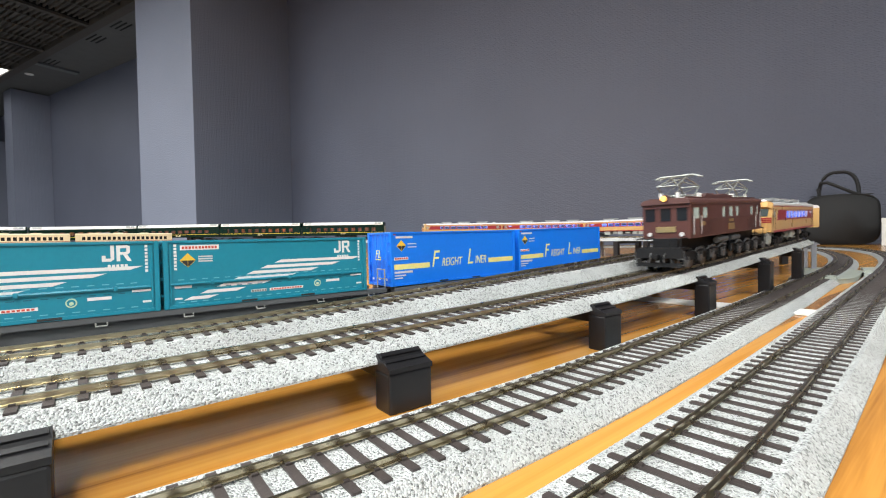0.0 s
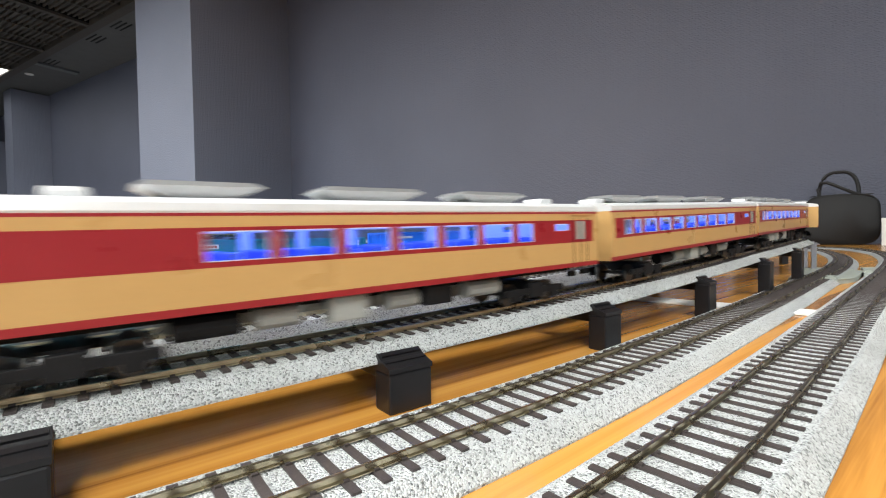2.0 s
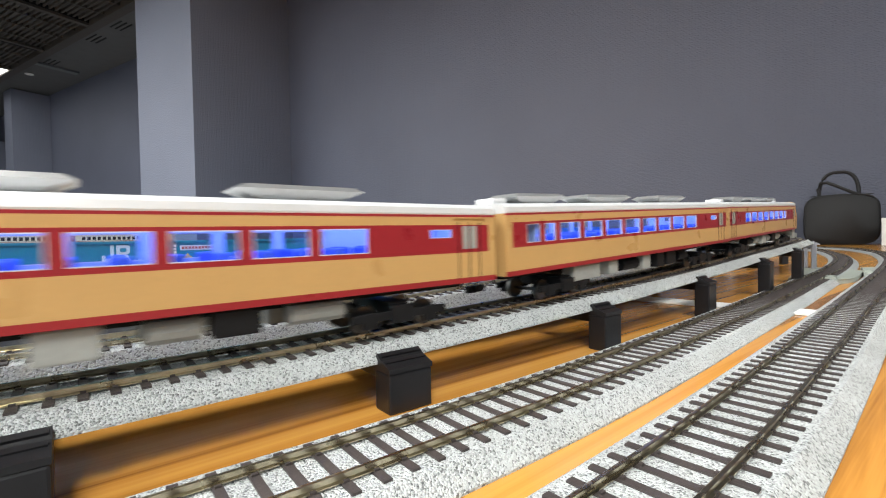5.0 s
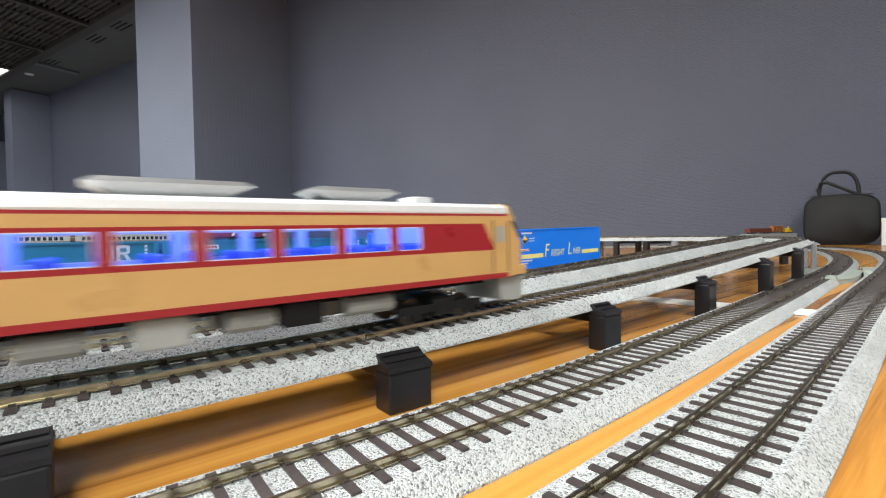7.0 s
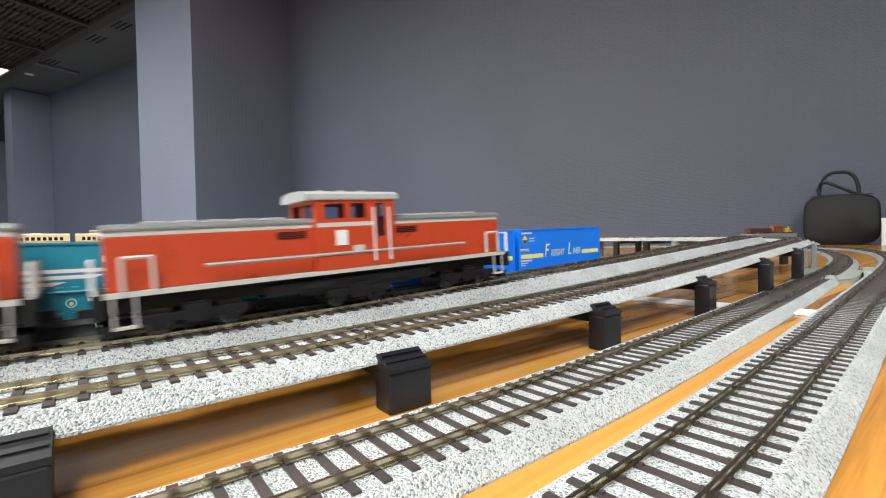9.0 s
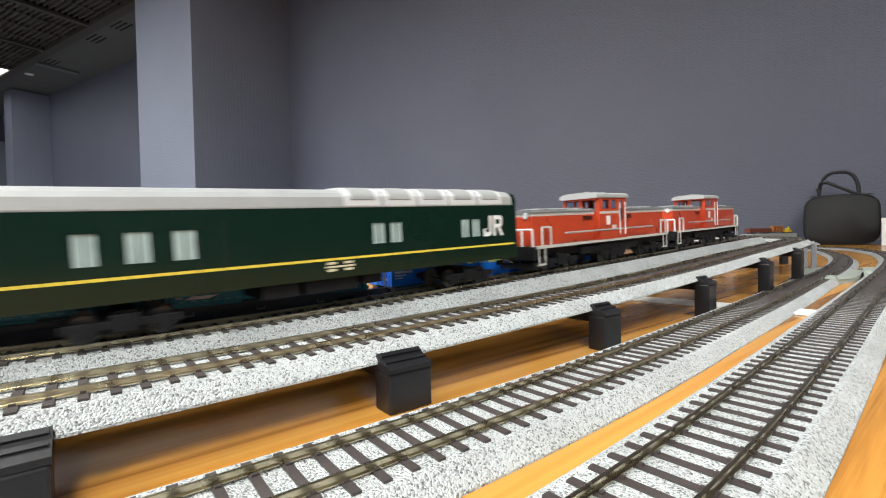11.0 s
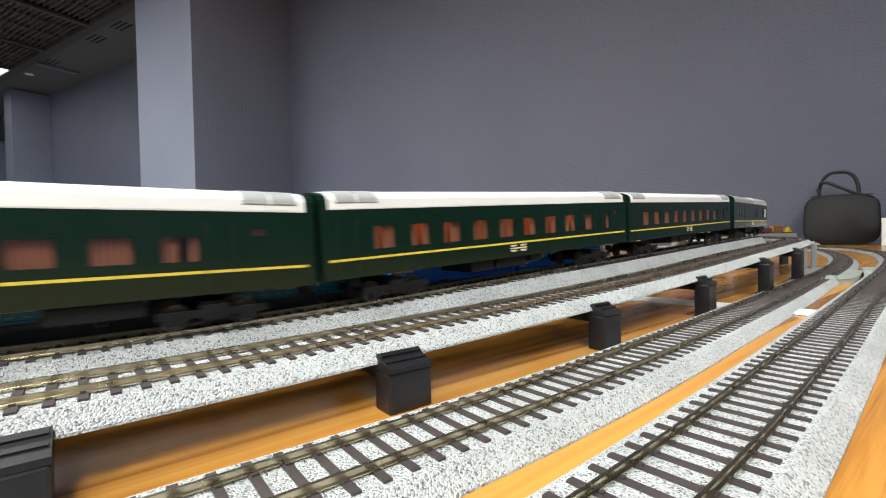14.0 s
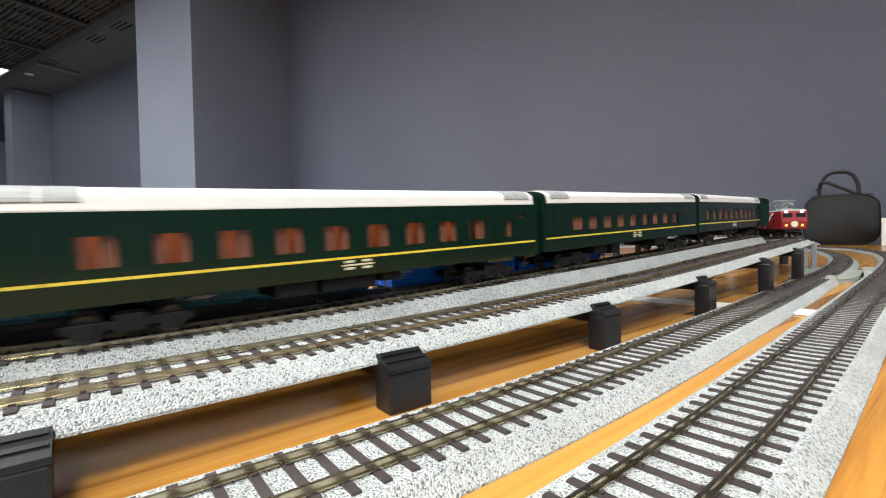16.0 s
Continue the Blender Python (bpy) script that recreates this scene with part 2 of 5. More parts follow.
def tube(bm, points, r, sides=6, mat=0):
    """A round bar through points."""
    rings = []
    for i, p in enumerate(points):
        p = Vector(p)
        d = Vector(points[min(i + 1, len(points) - 1)]) - Vector(points[max(i - 1, 0)])
        d.normalize()
        u = d.cross(Vector((0, 0, 1)) if abs(d.z) < 0.9 else Vector((1, 0, 0))).normalized()
        w = d.cross(u)
        rings.append([bm.verts.new(p + r * (math.cos(k * math.tau / sides) * u + math.sin(k * math.tau / sides) * w)) for k in range(sides)])
    for a, b in zip(rings, rings[1:]):
        for k in range(sides):
            bm.faces.new((a[k], a[(k + 1) % sides], b[(k + 1) % sides], b[k])).material_index = mat
    bm.faces.new(rings[0][::-1]).material_index = mat
    bm.faces.new(rings[-1]).material_index = mat


def disc(bm, c, axis, r, h, sides=16, mat=0):
    """A short cylinder centred on c."""
    o = [(math.cos(k * math.tau / sides) * r, math.sin(k * math.tau / sides) * r) for k in range(sides)]
    i = "xyz".index(axis)
    rest = [c[j] for j in range(3) if j != i]
    prism(bm, [(u + rest[0], v + rest[1]) for u, v in o], axis, c[i] - h / 2, c[i] + h / 2, mat)


def mesh(name, bm, mats, scale=MM, smooth=False):
    bmesh.ops.recalc_face_normals(bm, faces=bm.faces)
    bmesh.ops.scale(bm, vec=(scale, scale, scale), verts=bm.verts)
    me = bpy.data.meshes.new(name)
    bm.to_mesh(me)
    bm.free()
    for m in mats if isinstance(mats, (list, tuple)) else [mats]:
        me.materials.append(m)
    if smooth:
        for p in me.polygons:
            p.use_smooth = True
    return me


def part(name, bm, mats, parent, label="", scale=MM, smooth=False, at=None):
    ob = new(name, mesh(name, bm, mats, scale, smooth))
    ob.parent = parent
    if at is not None:
        ob.matrix_basis = at
    return tagged(ob, label)


def thing(name, label, category, group="", at=None, kind=""):
    ob = new(name)
    ob.empty_display_size = 0.01
    if at is not None:
        ob.matrix_basis = at
    return tagged(ob, label, category, group, kind)


def B():
    return bmesh.new()


def single(name, fn, mats, **kw):
    """A mesh that fn draws."""
    bm = B()
    fn(bm)
    return part(name, bm, mats, **kw)


# ---- the line of the viaduct ----
class Line:
    """A path through points, with places by distance along it."""

    def __init__(self, pts):
        self.p = np.array(pts, float)
        d = np.linalg.norm(np.diff(self.p[:, :2], axis=0), axis=1)
        self.s = np.concatenate([[0], np.cumsum(d)])
        self.length = self.s[-1]

    def at(self, s):
        s = min(max(s, 0.0), self.length)
        return Vector([float(np.interp(s, self.s, self.p[:, k])) for k in range(3)])

    def turn(self, s, h=2.0):
        d = self.at(s + h) - self.at(s - h)
        return math.atan2(d.y, d.x)

    def beside(self, left, dz=0.0, rise=None):
        out = []
        for i, s in enumerate(self.s):
            a = self.turn(s)
            q = self.p[i]
            up = dz if rise is None else rise(q[0], s)
            out.append((q[0] - math.sin(a) * left, q[1] + math.cos(a) * left, q[2] + up))
        return Line(out)

    def near(self, x, y):
        i = int(np.argmin((self.p[:, 0] - x) ** 2 + (self.p[:, 1] - y) ** 2))
        a, b = self.p[max(i - 1, 0)], self.p[min(i + 1, len(self.p) - 1)]
        d = b - a
        q = self.p[i]
        k = ((x - q[0]) * d[0] + (y - q[1]) * d[1]) / max(1e-6, math.hypot(d[0], d[1]))
        return float(min(max(self.s[i] + k, 0.0), self.length))


def spline(ctrl, step=8.0):
    c = [Vector(v) for v in ctrl]
    c = [c[0] * 2 - c[1]] + c + [c[-1] * 2 - c[-2]]
    out = []
    for i in range(1, len(c) - 2):
        n = max(2, int((c[i + 1] - c[i]).length / step))
        t0, t1 = (c[i + 1] - c[i - 1]) / 2, (c[i + 2] - c[i]) / 2
        d = (c[i + 1] - c[i]).length
        m0 = (c[i + 1] - c[i - 1]).normalized() * d
        m1 = (c[i + 2] - c[i]).normalized() * d
        for k in range(n):
            t = k / n
            out.append((2 * t**3 - 3 * t**2 + 1) * c[i] + (t**3 - 2 * t**2 + t) * m0 + (-2 * t**3 + 3 * t**2) * c[i + 1] + (t**3 - t**2) * m1)
    out.append(c[-2])
    return out


def arc(pts, radius, degrees, z_end, step=10.0):
    """Goes on from the last point with a left-hand curve."""
    p, q = pts[-1], pts[-2]
    a = math.atan2(p.y - q.y, p.x - q.x)
    cx, cy = p.x - math.sin(a) * radius, p.y + math.cos(a) * radius
    n = int(abs(radians(degrees)) * radius / step)
    for k in range(1, n + 1):
        b = a + radians(degrees) * k / n
        pts.append(Vector((cx + math.sin(b) * radius, cy - math.cos(b) * radius, p.z + (z_end - p.z) * k / n)))


def straight(pts, length, z_end, step=20.0):
    p, q = pts[-1], pts[-2]
    d = Vector((p.x - q.x, p.y - q.y, 0)).normalized()
    n = int(length / step)
    for k in range(1, n + 1):
        e = p + d * length * k / n
        e.z = p.z + (z_end - p.z) * k / n
        pts.append(e)


# ---- the hall ----
# wall frame: u runs along the long wall, w is the distance from the eye across to it (metres)
NORMAL = radians(20)
WALL_W = 3.05


def wall_at(u, w, z):
    c, s = math.cos(NORMAL), math.sin(NORMAL)
    return Vector((w * c - u * s, w * s + u * c, z))


def slab(name, u0, u1, w0, w1, z0, z1, mat, label, category, parent=None):
    """A block in the wall's own frame, in metres."""
    bm = B()
    box(bm, u0, u1, w0, w1, z0, z1)
    for v in bm.verts:
        v.co = wall_at(v.co.x, v.co.y, v.co.z)
    ob = new(name, mesh(name, bm, mat, 1.0))
    ob.parent = parent
    return tagged(ob, label, category, kind="structure")


FLOOR_Z = -0.70


def hall():
    slab("wall_north", -7.0, 13.5, WALL_W, WALL_W + 0.2, FLOOR_Z, CEIL, WALL, "tall wall with embossed grey-blue vinyl wallpaper", "wall")
    slab("wall_east", -7.0, -6.8, -5.0, WALL_W - 0.003, FLOOR_Z, CEIL, WALL, "end wall papered in grey-blue vinyl", "wall")
    slab("wall_south", -7.0, 13.5, -5.2, -5.0, FLOOR_Z, CEIL, WALL, "long wall papered in grey-blue vinyl", "wall")
    slab("wall_west", 13.3, 13.5, -4.997, WALL_W - 0.003, FLOOR_Z, CEIL, WALL, "far end wall in shade", "wall")
    # columns: same paper as the walls, with brighter light mixed into its colour
    slab("column_1", 3.54, 4.39, 2.08, WALL_W - 0.003, FLOOR_Z, CEIL, LIT_COLUMN, "broad square column papered in grey-blue vinyl", "column")
    slab("column_2", 9.21, 9.53, 2.57, WALL_W - 0.003, FLOOR_Z, CEIL - 0.02, LIT_COLUMN, "narrow pilaster papered in grey-blue vinyl", "column")
    slab("column_3", 11.3, 12.0, 2.35, WALL_W - 0.003, FLOOR_Z, CEIL - 0.5, LIT_COLUMN, "distant dark pilaster", "column")
    slab("floor", -7.0, 13.5, -5.2, WALL_W + 0.2, FLOOR_Z - 0.1, FLOOR_Z, FLOOR, "dark grey hall carpet", "floor")
    slab("ceiling", -7.0, 13.5, -5.2, WALL_W + 0.2, CEIL, CEIL + 0.1, CEILING, "dark ceiling boards", "ceiling")
    # boarded ceiling strip with brown louvre panels beside it
    c = thing("ceiling_louvre", "dark brown louvred ceiling panel with metal bars", "ceiling louvre", kind="structure")
    slab("louvre_edge", 4.6, 13.0, 2.27, 2.36, CEIL - 0.07, CEIL - 0.002, LOUVRE, "", "", c)
    for k in range(26):
        u = 4.4 + 0.34 * k
        slab("louvre_bar", u, u + 0.012, 0.6, 2.268, CEIL - 0.040, CEIL - 0.004, LOUVRE if k % 4 else SOOT, "", "", c)
    for k in range(33):
        w = 0.62 + 0.05 * k
        slab("louvre_slat", 4.2, 13.0, w, w + 0.016, CEIL - 0.034, CEIL - 0.006, LOUVRE, "", "", c)
    for u in (4.6, 5.8, 7.0, 8.1):
        slab("louvre_beam", u - 0.03, u + 0.03, 0.6, 2.268, CEIL - 0.065, CEIL - 0.041, LOUVRE, "", "", c)
    slab("ceiling_trim", 7.62, 7.72, 2.362, 2.86, CEIL - 0.03, CEIL - 0.002, WAGON_GREY, "narrow dark ceiling trim", "trim")
    for u in (5.5, 6.1, 7.4):
        v = thing("ceiling_vent", "slotted dark air vent in the ceiling", "ceiling vent", "ceiling vents", kind="structure")
        for k in range(3):
            slab("slat", u, u + 0.26, 2.46 + 0.05 * k, 2.475 + 0.05 * k, CEIL - 0.008, CEIL - 0.002, SOOT, "", "", v)
    d = thing("ceiling_downlight", "small round recessed downlight", "downlight", at=Matrix.Translation(wall_at(8.3, 2.52, CEIL - 0.004)))
    single("rim", lambda bm: disc(bm, (0, 0, 0), "z", 0.05, 0.006), WHITE, parent=d, scale=1.0)


def lights():
    for i, (x, y, a, b) in enumerate(LIGHTS):
        t = thing("ceiling_light", "bright rectangular fluorescent ceiling light panel", "ceiling light", "ceiling lights", at=Matrix.Translation(wall_at(x, y, CEIL - 0.03)) @ Matrix.Rotation(NORMAL + math.pi / 2, 4, "Z"))
        single("frame", lambda bm: box(bm, -a / 2, a / 2, -b / 2, b / 2, 0.0, 0.025), WHITE, parent=t, scale=1.0)
        single("diffuser", lambda bm: box(bm, -a / 2 + 0.03, a / 2 - 0.03, -b / 2 + 0.03, b / 2 - 0.03, -0.008, -0.001), PANEL, parent=t, scale=1.0)
        lamp = bpy.data.lights.new("ceiling_lamp", "AREA")
        lamp.shape, lamp.size, lamp.size_y, lamp.energy = "RECTANGLE", a, b, POWER
        lamp.color = (0.97, 0.99, 0.965)
        ob = new("ceiling_lamp", lamp)
        ob.matrix_basis = Matrix.Translation(wall_at(x, y, CEIL - 0.045)) @ Matrix.Rotation(NORMAL + math.pi / 2, 4, "Z")
    # the lit panel that shows at the far end of the louvre
    t = thing("ceiling_light", "lit louvred ceiling light panel", "ceiling light", "ceiling lights")
    slab("diffuser", 8.16, 9.5, 1.70, 2.266, CEIL - 0.052, CEIL - 0.048, PANEL, "", "", t)


def table():
    t = thing("table", "long varnished wood-grain table carrying the model railway", "table")
    single("tabletop", lambda bm: prism(bm, [(-2.3, -0.75), (3.47, -0.75), (2.34, 2.35), (-2.3, 2.35)], "z", -0.03, 0.0), WOOD, parent=t, scale=1.0)
    for y, xs in ((-0.6, (-2.1, 0.6, 3.25)), (2.2, (-2.1, 0.3, 2.2))):
        for x in xs:
            single("leg", lambda bm: box(bm, x - 0.03, x + 0.03, y - 0.03, y + 0.03, FLOOR_Z, -0.032), BLACK, parent=t, scale=1.0)


# ---- the lines ----
XS = -913.0
pts = spline([(XS, 166, 23.5), (-600, 166, 23.5), (-300, 165.5, 23.7), (-100, 165, 24), (0, 165, 24.2), (60, 164.3, 24.9), (124, 162.6, 26.8), (200, 160.4, 29.3),
              (280, 159.6, 32.4), (376, 160.5, 36.5), (480, 163.5, 41), (580, 167.5, 45.5), (690, 173, 49.5), (800, 181, 53)])
arc(pts, 545, 135.5, 63)
straight(pts, 1050, 66)
_a = math.degrees(math.atan2(pts[-1].y - pts[-2].y, pts[-1].x - pts[-2].x))
arc(pts, 536, 180 - _a, 60)
straight(pts, pts[-1].x - XS, 52)
arc(pts, (pts[-1].y - 166) / 2, 180, 24)
LINE_A = Line(pts)


def rise_b(x, s):
    return float(np.interp(x, [-400, 0, 120, 183, 270, 500], [0, 0.5, 2, 3.5, 5, 5])) if s < 1800 else float(np.interp(s, [1800, 2600, 4500], [5, -2, 0]))


LINE_B = LINE_A.beside(60, rise=rise_b)
ptc = spline([(-1500, 104, 8.5), (-300, 105, 8.5), (0, 104.6, 8.5), (60, 103.2, 8.5), (120, 101.8, 8.5), (200, 103.6, 8.5), (280, 107.6, 8.5), (380, 112.6, 8.5), (480, 118.6, 8.5), (610, 127.5, 8.5),
              (725, 135.5, 8.5), (800, 140, 8.5), (930, 151, 8.5), (1107, 171, 8.5), (1290, 200, 8.5), (1490, 243, 8.5), (1720, 304, 8.5), (1950, 378, 8.5)])
arc(ptc, 520, 150, 8.5)
straight(ptc, 600, 8.5)
LINE_C = Line(ptc)
ptd = spline([(-1500, 44, 8.5), (-300, 44.5, 8.5), (0, 45, 8.5), (95, 46, 8.5), (140, 47, 8.5), (204, 49.6, 8.5), (300, 54, 8.5), (365, 57.6, 8.5), (480, 63.5, 8.5), (600, 70, 8.5), (720, 76.5, 8.5), (900, 87, 8.5),
              (1094, 101, 8.5), (1308, 122, 8.5), (1610, 171, 8.5), (1768, 210, 8.5), (1910, 252, 8.5)])
arc(ptd, 640, 150, 8.5)
straight(ptd, 600, 8.5)
LINE_D = Line(ptd)
pte = spline([(-2000, 262, 17), (-200, 262, 17), (32, 262, 17.5), (150, 262, 18), (271, 262, 19.5), (400, 262, 22.5), (520, 264, 25)])
LINE_E = Line(pte)


def sweep(bm, line, outline, s0, s1, step=12.0, mat=0):
    """Pulls an outline of (left, up) along a line."""
    n = max(2, int((s1 - s0) / step))
    rings = []
    for i in range(n + 1):
        s = s0 + (s1 - s0) * i / n
        p, a = line.at(s), line.turn(s)
        rings.append([bm.verts.new((p.x - math.sin(a) * u, p.y + math.cos(a) * u, p.z + v)) for u, v in outline])
    k = len(outline)
    for a, b in zip(rings, rings[1:]):
        for j in range(k):
            bm.faces.new((a[j], b[j], b[(j + 1) % k], a[(j + 1) % k])).material_index = mat
    bm.faces.new(rings[0]).material_index = mat
    bm.faces.new(rings[-1][::-1]).material_index = mat


RAIL_SHAPE = [(-1.0, -2.1), (1.0, -2.1), (1.0, -1.8), (0.3, -1.5), (0.3, -0.8), (0.55, -0.65), (0.55, -0.1), (0.42, 0), (-0.42, 0), (-0.55, -0.1), (-0.55, -0.65), (-0.3, -0.8), (-0.3, -1.5), (-1.0, -1.8)]


def sleeper_mesh():
    bm = B()
    box(bm, -1.2, 1.2, -15.2, 15.2, -3.0, -2.1)
    for y in (-8.25, 8.25):
        for e in (-1, 1):
            box(bm, -0.7, 0.7, y + e * 1.4 - 0.45, y + e * 1.4 + 0.45, -2.15, -1.55)
    return mesh("sleeper", bm, SLEEPER)


SLEEPER_MESH = sleeper_mesh()


def track(name, line, label, s0, s1, fine, bed_bottom=-8.6, bed=BALLAST, smooth_from=None, pitch=7.0):
    """Roadbed, two rails and sleepers along a line; fine: the stretch whose sleepers are pieces of their own."""
    t = thing(name, label, "model railway track", "railway tracks", kind="structure")
    top, foot = 17.2, 23.0
    shape = [(-foot, bed_bottom), (-foot, bed_bottom + 0.9), (-top, -2.75), (top, -2.75), (foot, bed_bottom + 0.9), (foot, bed_bottom)]
    mid = s1 if smooth_from is None else smooth_from
    bm = B()
    sweep(bm, line, shape, s0, mid)
    part("roadbed", bm, bed, t)
    if mid < s1:
        bm = B()
        sweep(bm, line, shape, mid, s1)
        part("roadbed", bm, SMOOTH_BED, t, "smooth grey plastic curve base")
    for y in (-8.25 - 0.5, 8.25 + 0.5):
        bm = B()
        sweep(bm, line, [(u + y, v) for u, v in RAIL_SHAPE], s0, s1, 10)
        part("rail", bm, RAIL, t, smooth=False)
    rest = B()
    s = s0 + 3
    while s < s1:
        p, a = line.at(s), line.turn(s)
        m = Matrix.Translation(p * MM) @ Matrix.Rotation(a, 4, "Z")
        if fine[0] <= s <= fine[1]:
            ob = new("sleeper", SLEEPER_MESH)
            ob.parent, ob.matrix_basis = t, m
        else:
            n0 = len(rest.verts)
            vs = box(rest, -1.35, 1.35, -15.2, 15.2, -3.0, -2.1)
            bmesh.ops.transform(rest, matrix=Matrix.Translation(p) @ Matrix.Rotation(a, 4, "Z"), verts=vs)
        s += pitch
    tagged(part("distant_sleepers", rest, SLEEPER, t), kind="stuff")
    # joints: small bright connectors where lengths of track meet
    for k in range(int(fine[0] // 246) + 1, int(fine[1] // 246) + 1):
        s = k * 246 + 20
        p, a = line.at(s), line.turn(s)
        bm = B()
        for y in (-8.75, 8.75):
            box(bm, -4, 4, y - 1.3, y - 0.6, -2.0, -0.9)
            box(bm, -4, 4, y + 0.6, y + 1.3, -2.0, -0.9)
        box(bm, -0.12, 0.12, -23.1, 23.1, bed_bottom, bed_bottom + 1.2)
        part("rail_joiner", bm, RAIL, t, at=Matrix.Translation(p * MM) @ Matrix.Rotation(a, 4, "Z"))
    return t


def pier(line, s, other, mats=None, group="black viaduct piers", colour="black", half=7.4):
    """A portal pier under both lines: near leg with clip, crossbar, far leg."""
    p, a = line.at(s), line.turn(s)
    q = other.at(other.near(p.x - math.sin(a) * 60, p.y + math.cos(a) * 60))
    top = p.z - 8.7
    topb = q.z - 12.1
    mat = mats or BLACK
    t = thing("viaduct_pier", "%s plastic viaduct pier with a ridged clip on top" % colour, "viaduct pier", group,
              at=Matrix.Translation(Vector((p.x, p.y, 0)) * MM) @ Matrix.Rotation(a, 4, "Z"))
    bm = B()
    box(bm, -half, half, -31.0 if half > 6 else -27.5, -20.5, 0, top - 2.6, 0, 0.9)
    part("near_leg", bm, mat, t)
    bm = B()
    prism(bm, [(-31.2, top - 2.5), (-20.6, top - 2.5), (-20.6, top - 0.1), (-23.2, top - 0.05), (-23.1, top + 1.0), (-21.6, top + 2.6), (-22.4, top + 3.5), (-25.4, top + 1.4), (-31.2, top - 0.7)], "x", -half - 0.1, half + 0.1)
    prism(bm, [(-27.6, top + 0.2), (-26.4, top + 0.7), (-26.8, top + 1.6), (-28.0, top + 1.1)], "x", -half + 0.6, half - 0.6)
    prism(bm, [(-24.4, top + 1.9), (-23.2, top + 2.7), (-23.6, top + 3.6), (-24.8, top + 2.8)], "x", -half + 0.6, half - 0.6)
    part("clip", bm, mat, t)
    bm = B()
    box(bm, -3.0, 3.0, -20.3, 79, min(top, topb) - 7.5, min(top, topb) - 0.2, 0, 0.6)
    part("crossbar", bm, mat, t)
    bm = B()
    box(bm, -half, half, 80.2, 91, 0, topb - 0.5, 0, 0.9)
    part("far_leg", bm, mat, t)
    return t


S0A = LINE_A.near(0, 164)
PIER_X = [(-15, 9.0), (93.5, 9.2), (226, 8.2), (366, 7.4), (530, 7.0), (682, 7.0)]


def viaduct():
    track("viaduct_track_near", LINE_A, "raised model railway track on moulded grey ballast", 0, LINE_A.length - 4, (S0A - 120, S0A + 980))
    track("viaduct_track_far", LINE_B, "raised model railway track on moulded grey ballast behind the first", 0, LINE_B.length - 4, (LINE_B.near(-120, 224), LINE_B.near(980, 260)), bed_bottom=-12.0)
    for x, w in PIER_X:
        pier(LINE_A, LINE_A.near(x, 165), LINE_B, half=w)
    s = LINE_A.near(690, 181)
    grey = [s + 205, s + 290]
    for g in grey:
        pier(LINE_A, g, LINE_B, GREY_PIER, "grey viaduct piers", "grey", 4.6)
    s += 400
    k = 0
    while s < LINE_A.length - 700:
        g = k % 3 == 2
        pier(LINE_A, s, LINE_B, GREY_PIER if g else BLACK, ("grey" if g else "black") + " viaduct piers", "grey" if g else "black")
        s += 120 if s < 2900 else 240
        k += 1
    for x in range(-850, -100, 130):
        pier(LINE_A, LINE_A.near(x, 166), LINE_B)


def ground_tracks():
    track("table_track_inner", LINE_C, "model railway track on grey ballast lying on the table", 0, LINE_C.length - 4, (LINE_C.near(-60, 105), LINE_C.near(1300, 200)), smooth_from=LINE_C.near(760, 138), pitch=8.0)
    track("table_track_outer", LINE_D, "model railway track on grey ballast at the table's open side", 0, LINE_D.length - 4, (LINE_D.near(-60, 44), LINE_D.near(1300, 120)), smooth_from=LINE_D.near(840, 84), pitch=9.0)
    track("freight_track", LINE_E, "model railway track under the standing container wagons", 0, LINE_E.length - 4, (LINE_E.near(-100, 262), LINE_E.near(510, 262)), bed_bottom=-16.5)


def crossing_strip():
    bm = B()
    box(bm, -14, 14, -85, 85, 0.2, 1.6, 0, 0.3)
    ob = new("white_strip", mesh("white_strip", bm, PAPER))
    ob.matrix_basis = pose(0.428, 0.140, 0, 0, 0, 6)
    tagged(ob, "flat white plastic strip lying across the table under the tracks", "plastic strip")


# ---- rolling stock ----
def side_wall(bm, y, x0, x1, zb, ze, windows, bands, thick=0.8):
    """A car side with real window openings. bands: (z from, z to, x from, x to, material index), later ones win."""
    xs = sorted({x0, x1, *[v for w in windows for v in w[:2]], *[v for b in bands for v in b[2:4] if x0 < v < x1]})
    zs = sorted({zb, ze, *[v for w in windows for v in w[2:4]], *[v for b in bands for v in b[0:2] if zb < v < ze]})
    for a, b in zip(xs, xs[1:]):
        for c, d in zip(zs, zs[1:]):
            mx, mz = (a + b) / 2, (c + d) / 2
            if any(w[0] < mx < w[1] and w[2] < mz < w[3] for w in windows):
                continue
            k = 0
            for q in bands:
                if q[0] < mz < q[1] and q[2] < mx < q[3]:
                    k = q[4]
            box(bm, a, b, min(y, y - math.copysign(thick, y)), max(y, y - math.copysign(thick, y)), c, d, k)
    bmesh.ops.remove_doubles(bm, verts=bm.verts, dist=0.01)


def roof_outline(hw, ze, zt, n=10):
    """A softly arched roof section."""
    out = [(-hw, ze)]
    for k in range(n + 1):
        a = math.pi * (1 - k / n)
        out.append((math.copysign(abs(math.cos(a)) ** 0.7, math.cos(a)) * (hw + 0.2), ze + 0.6 + (zt - ze - 0.6) * math.sin(a) ** 0.62))
    out.append((hw, ze))
    return out


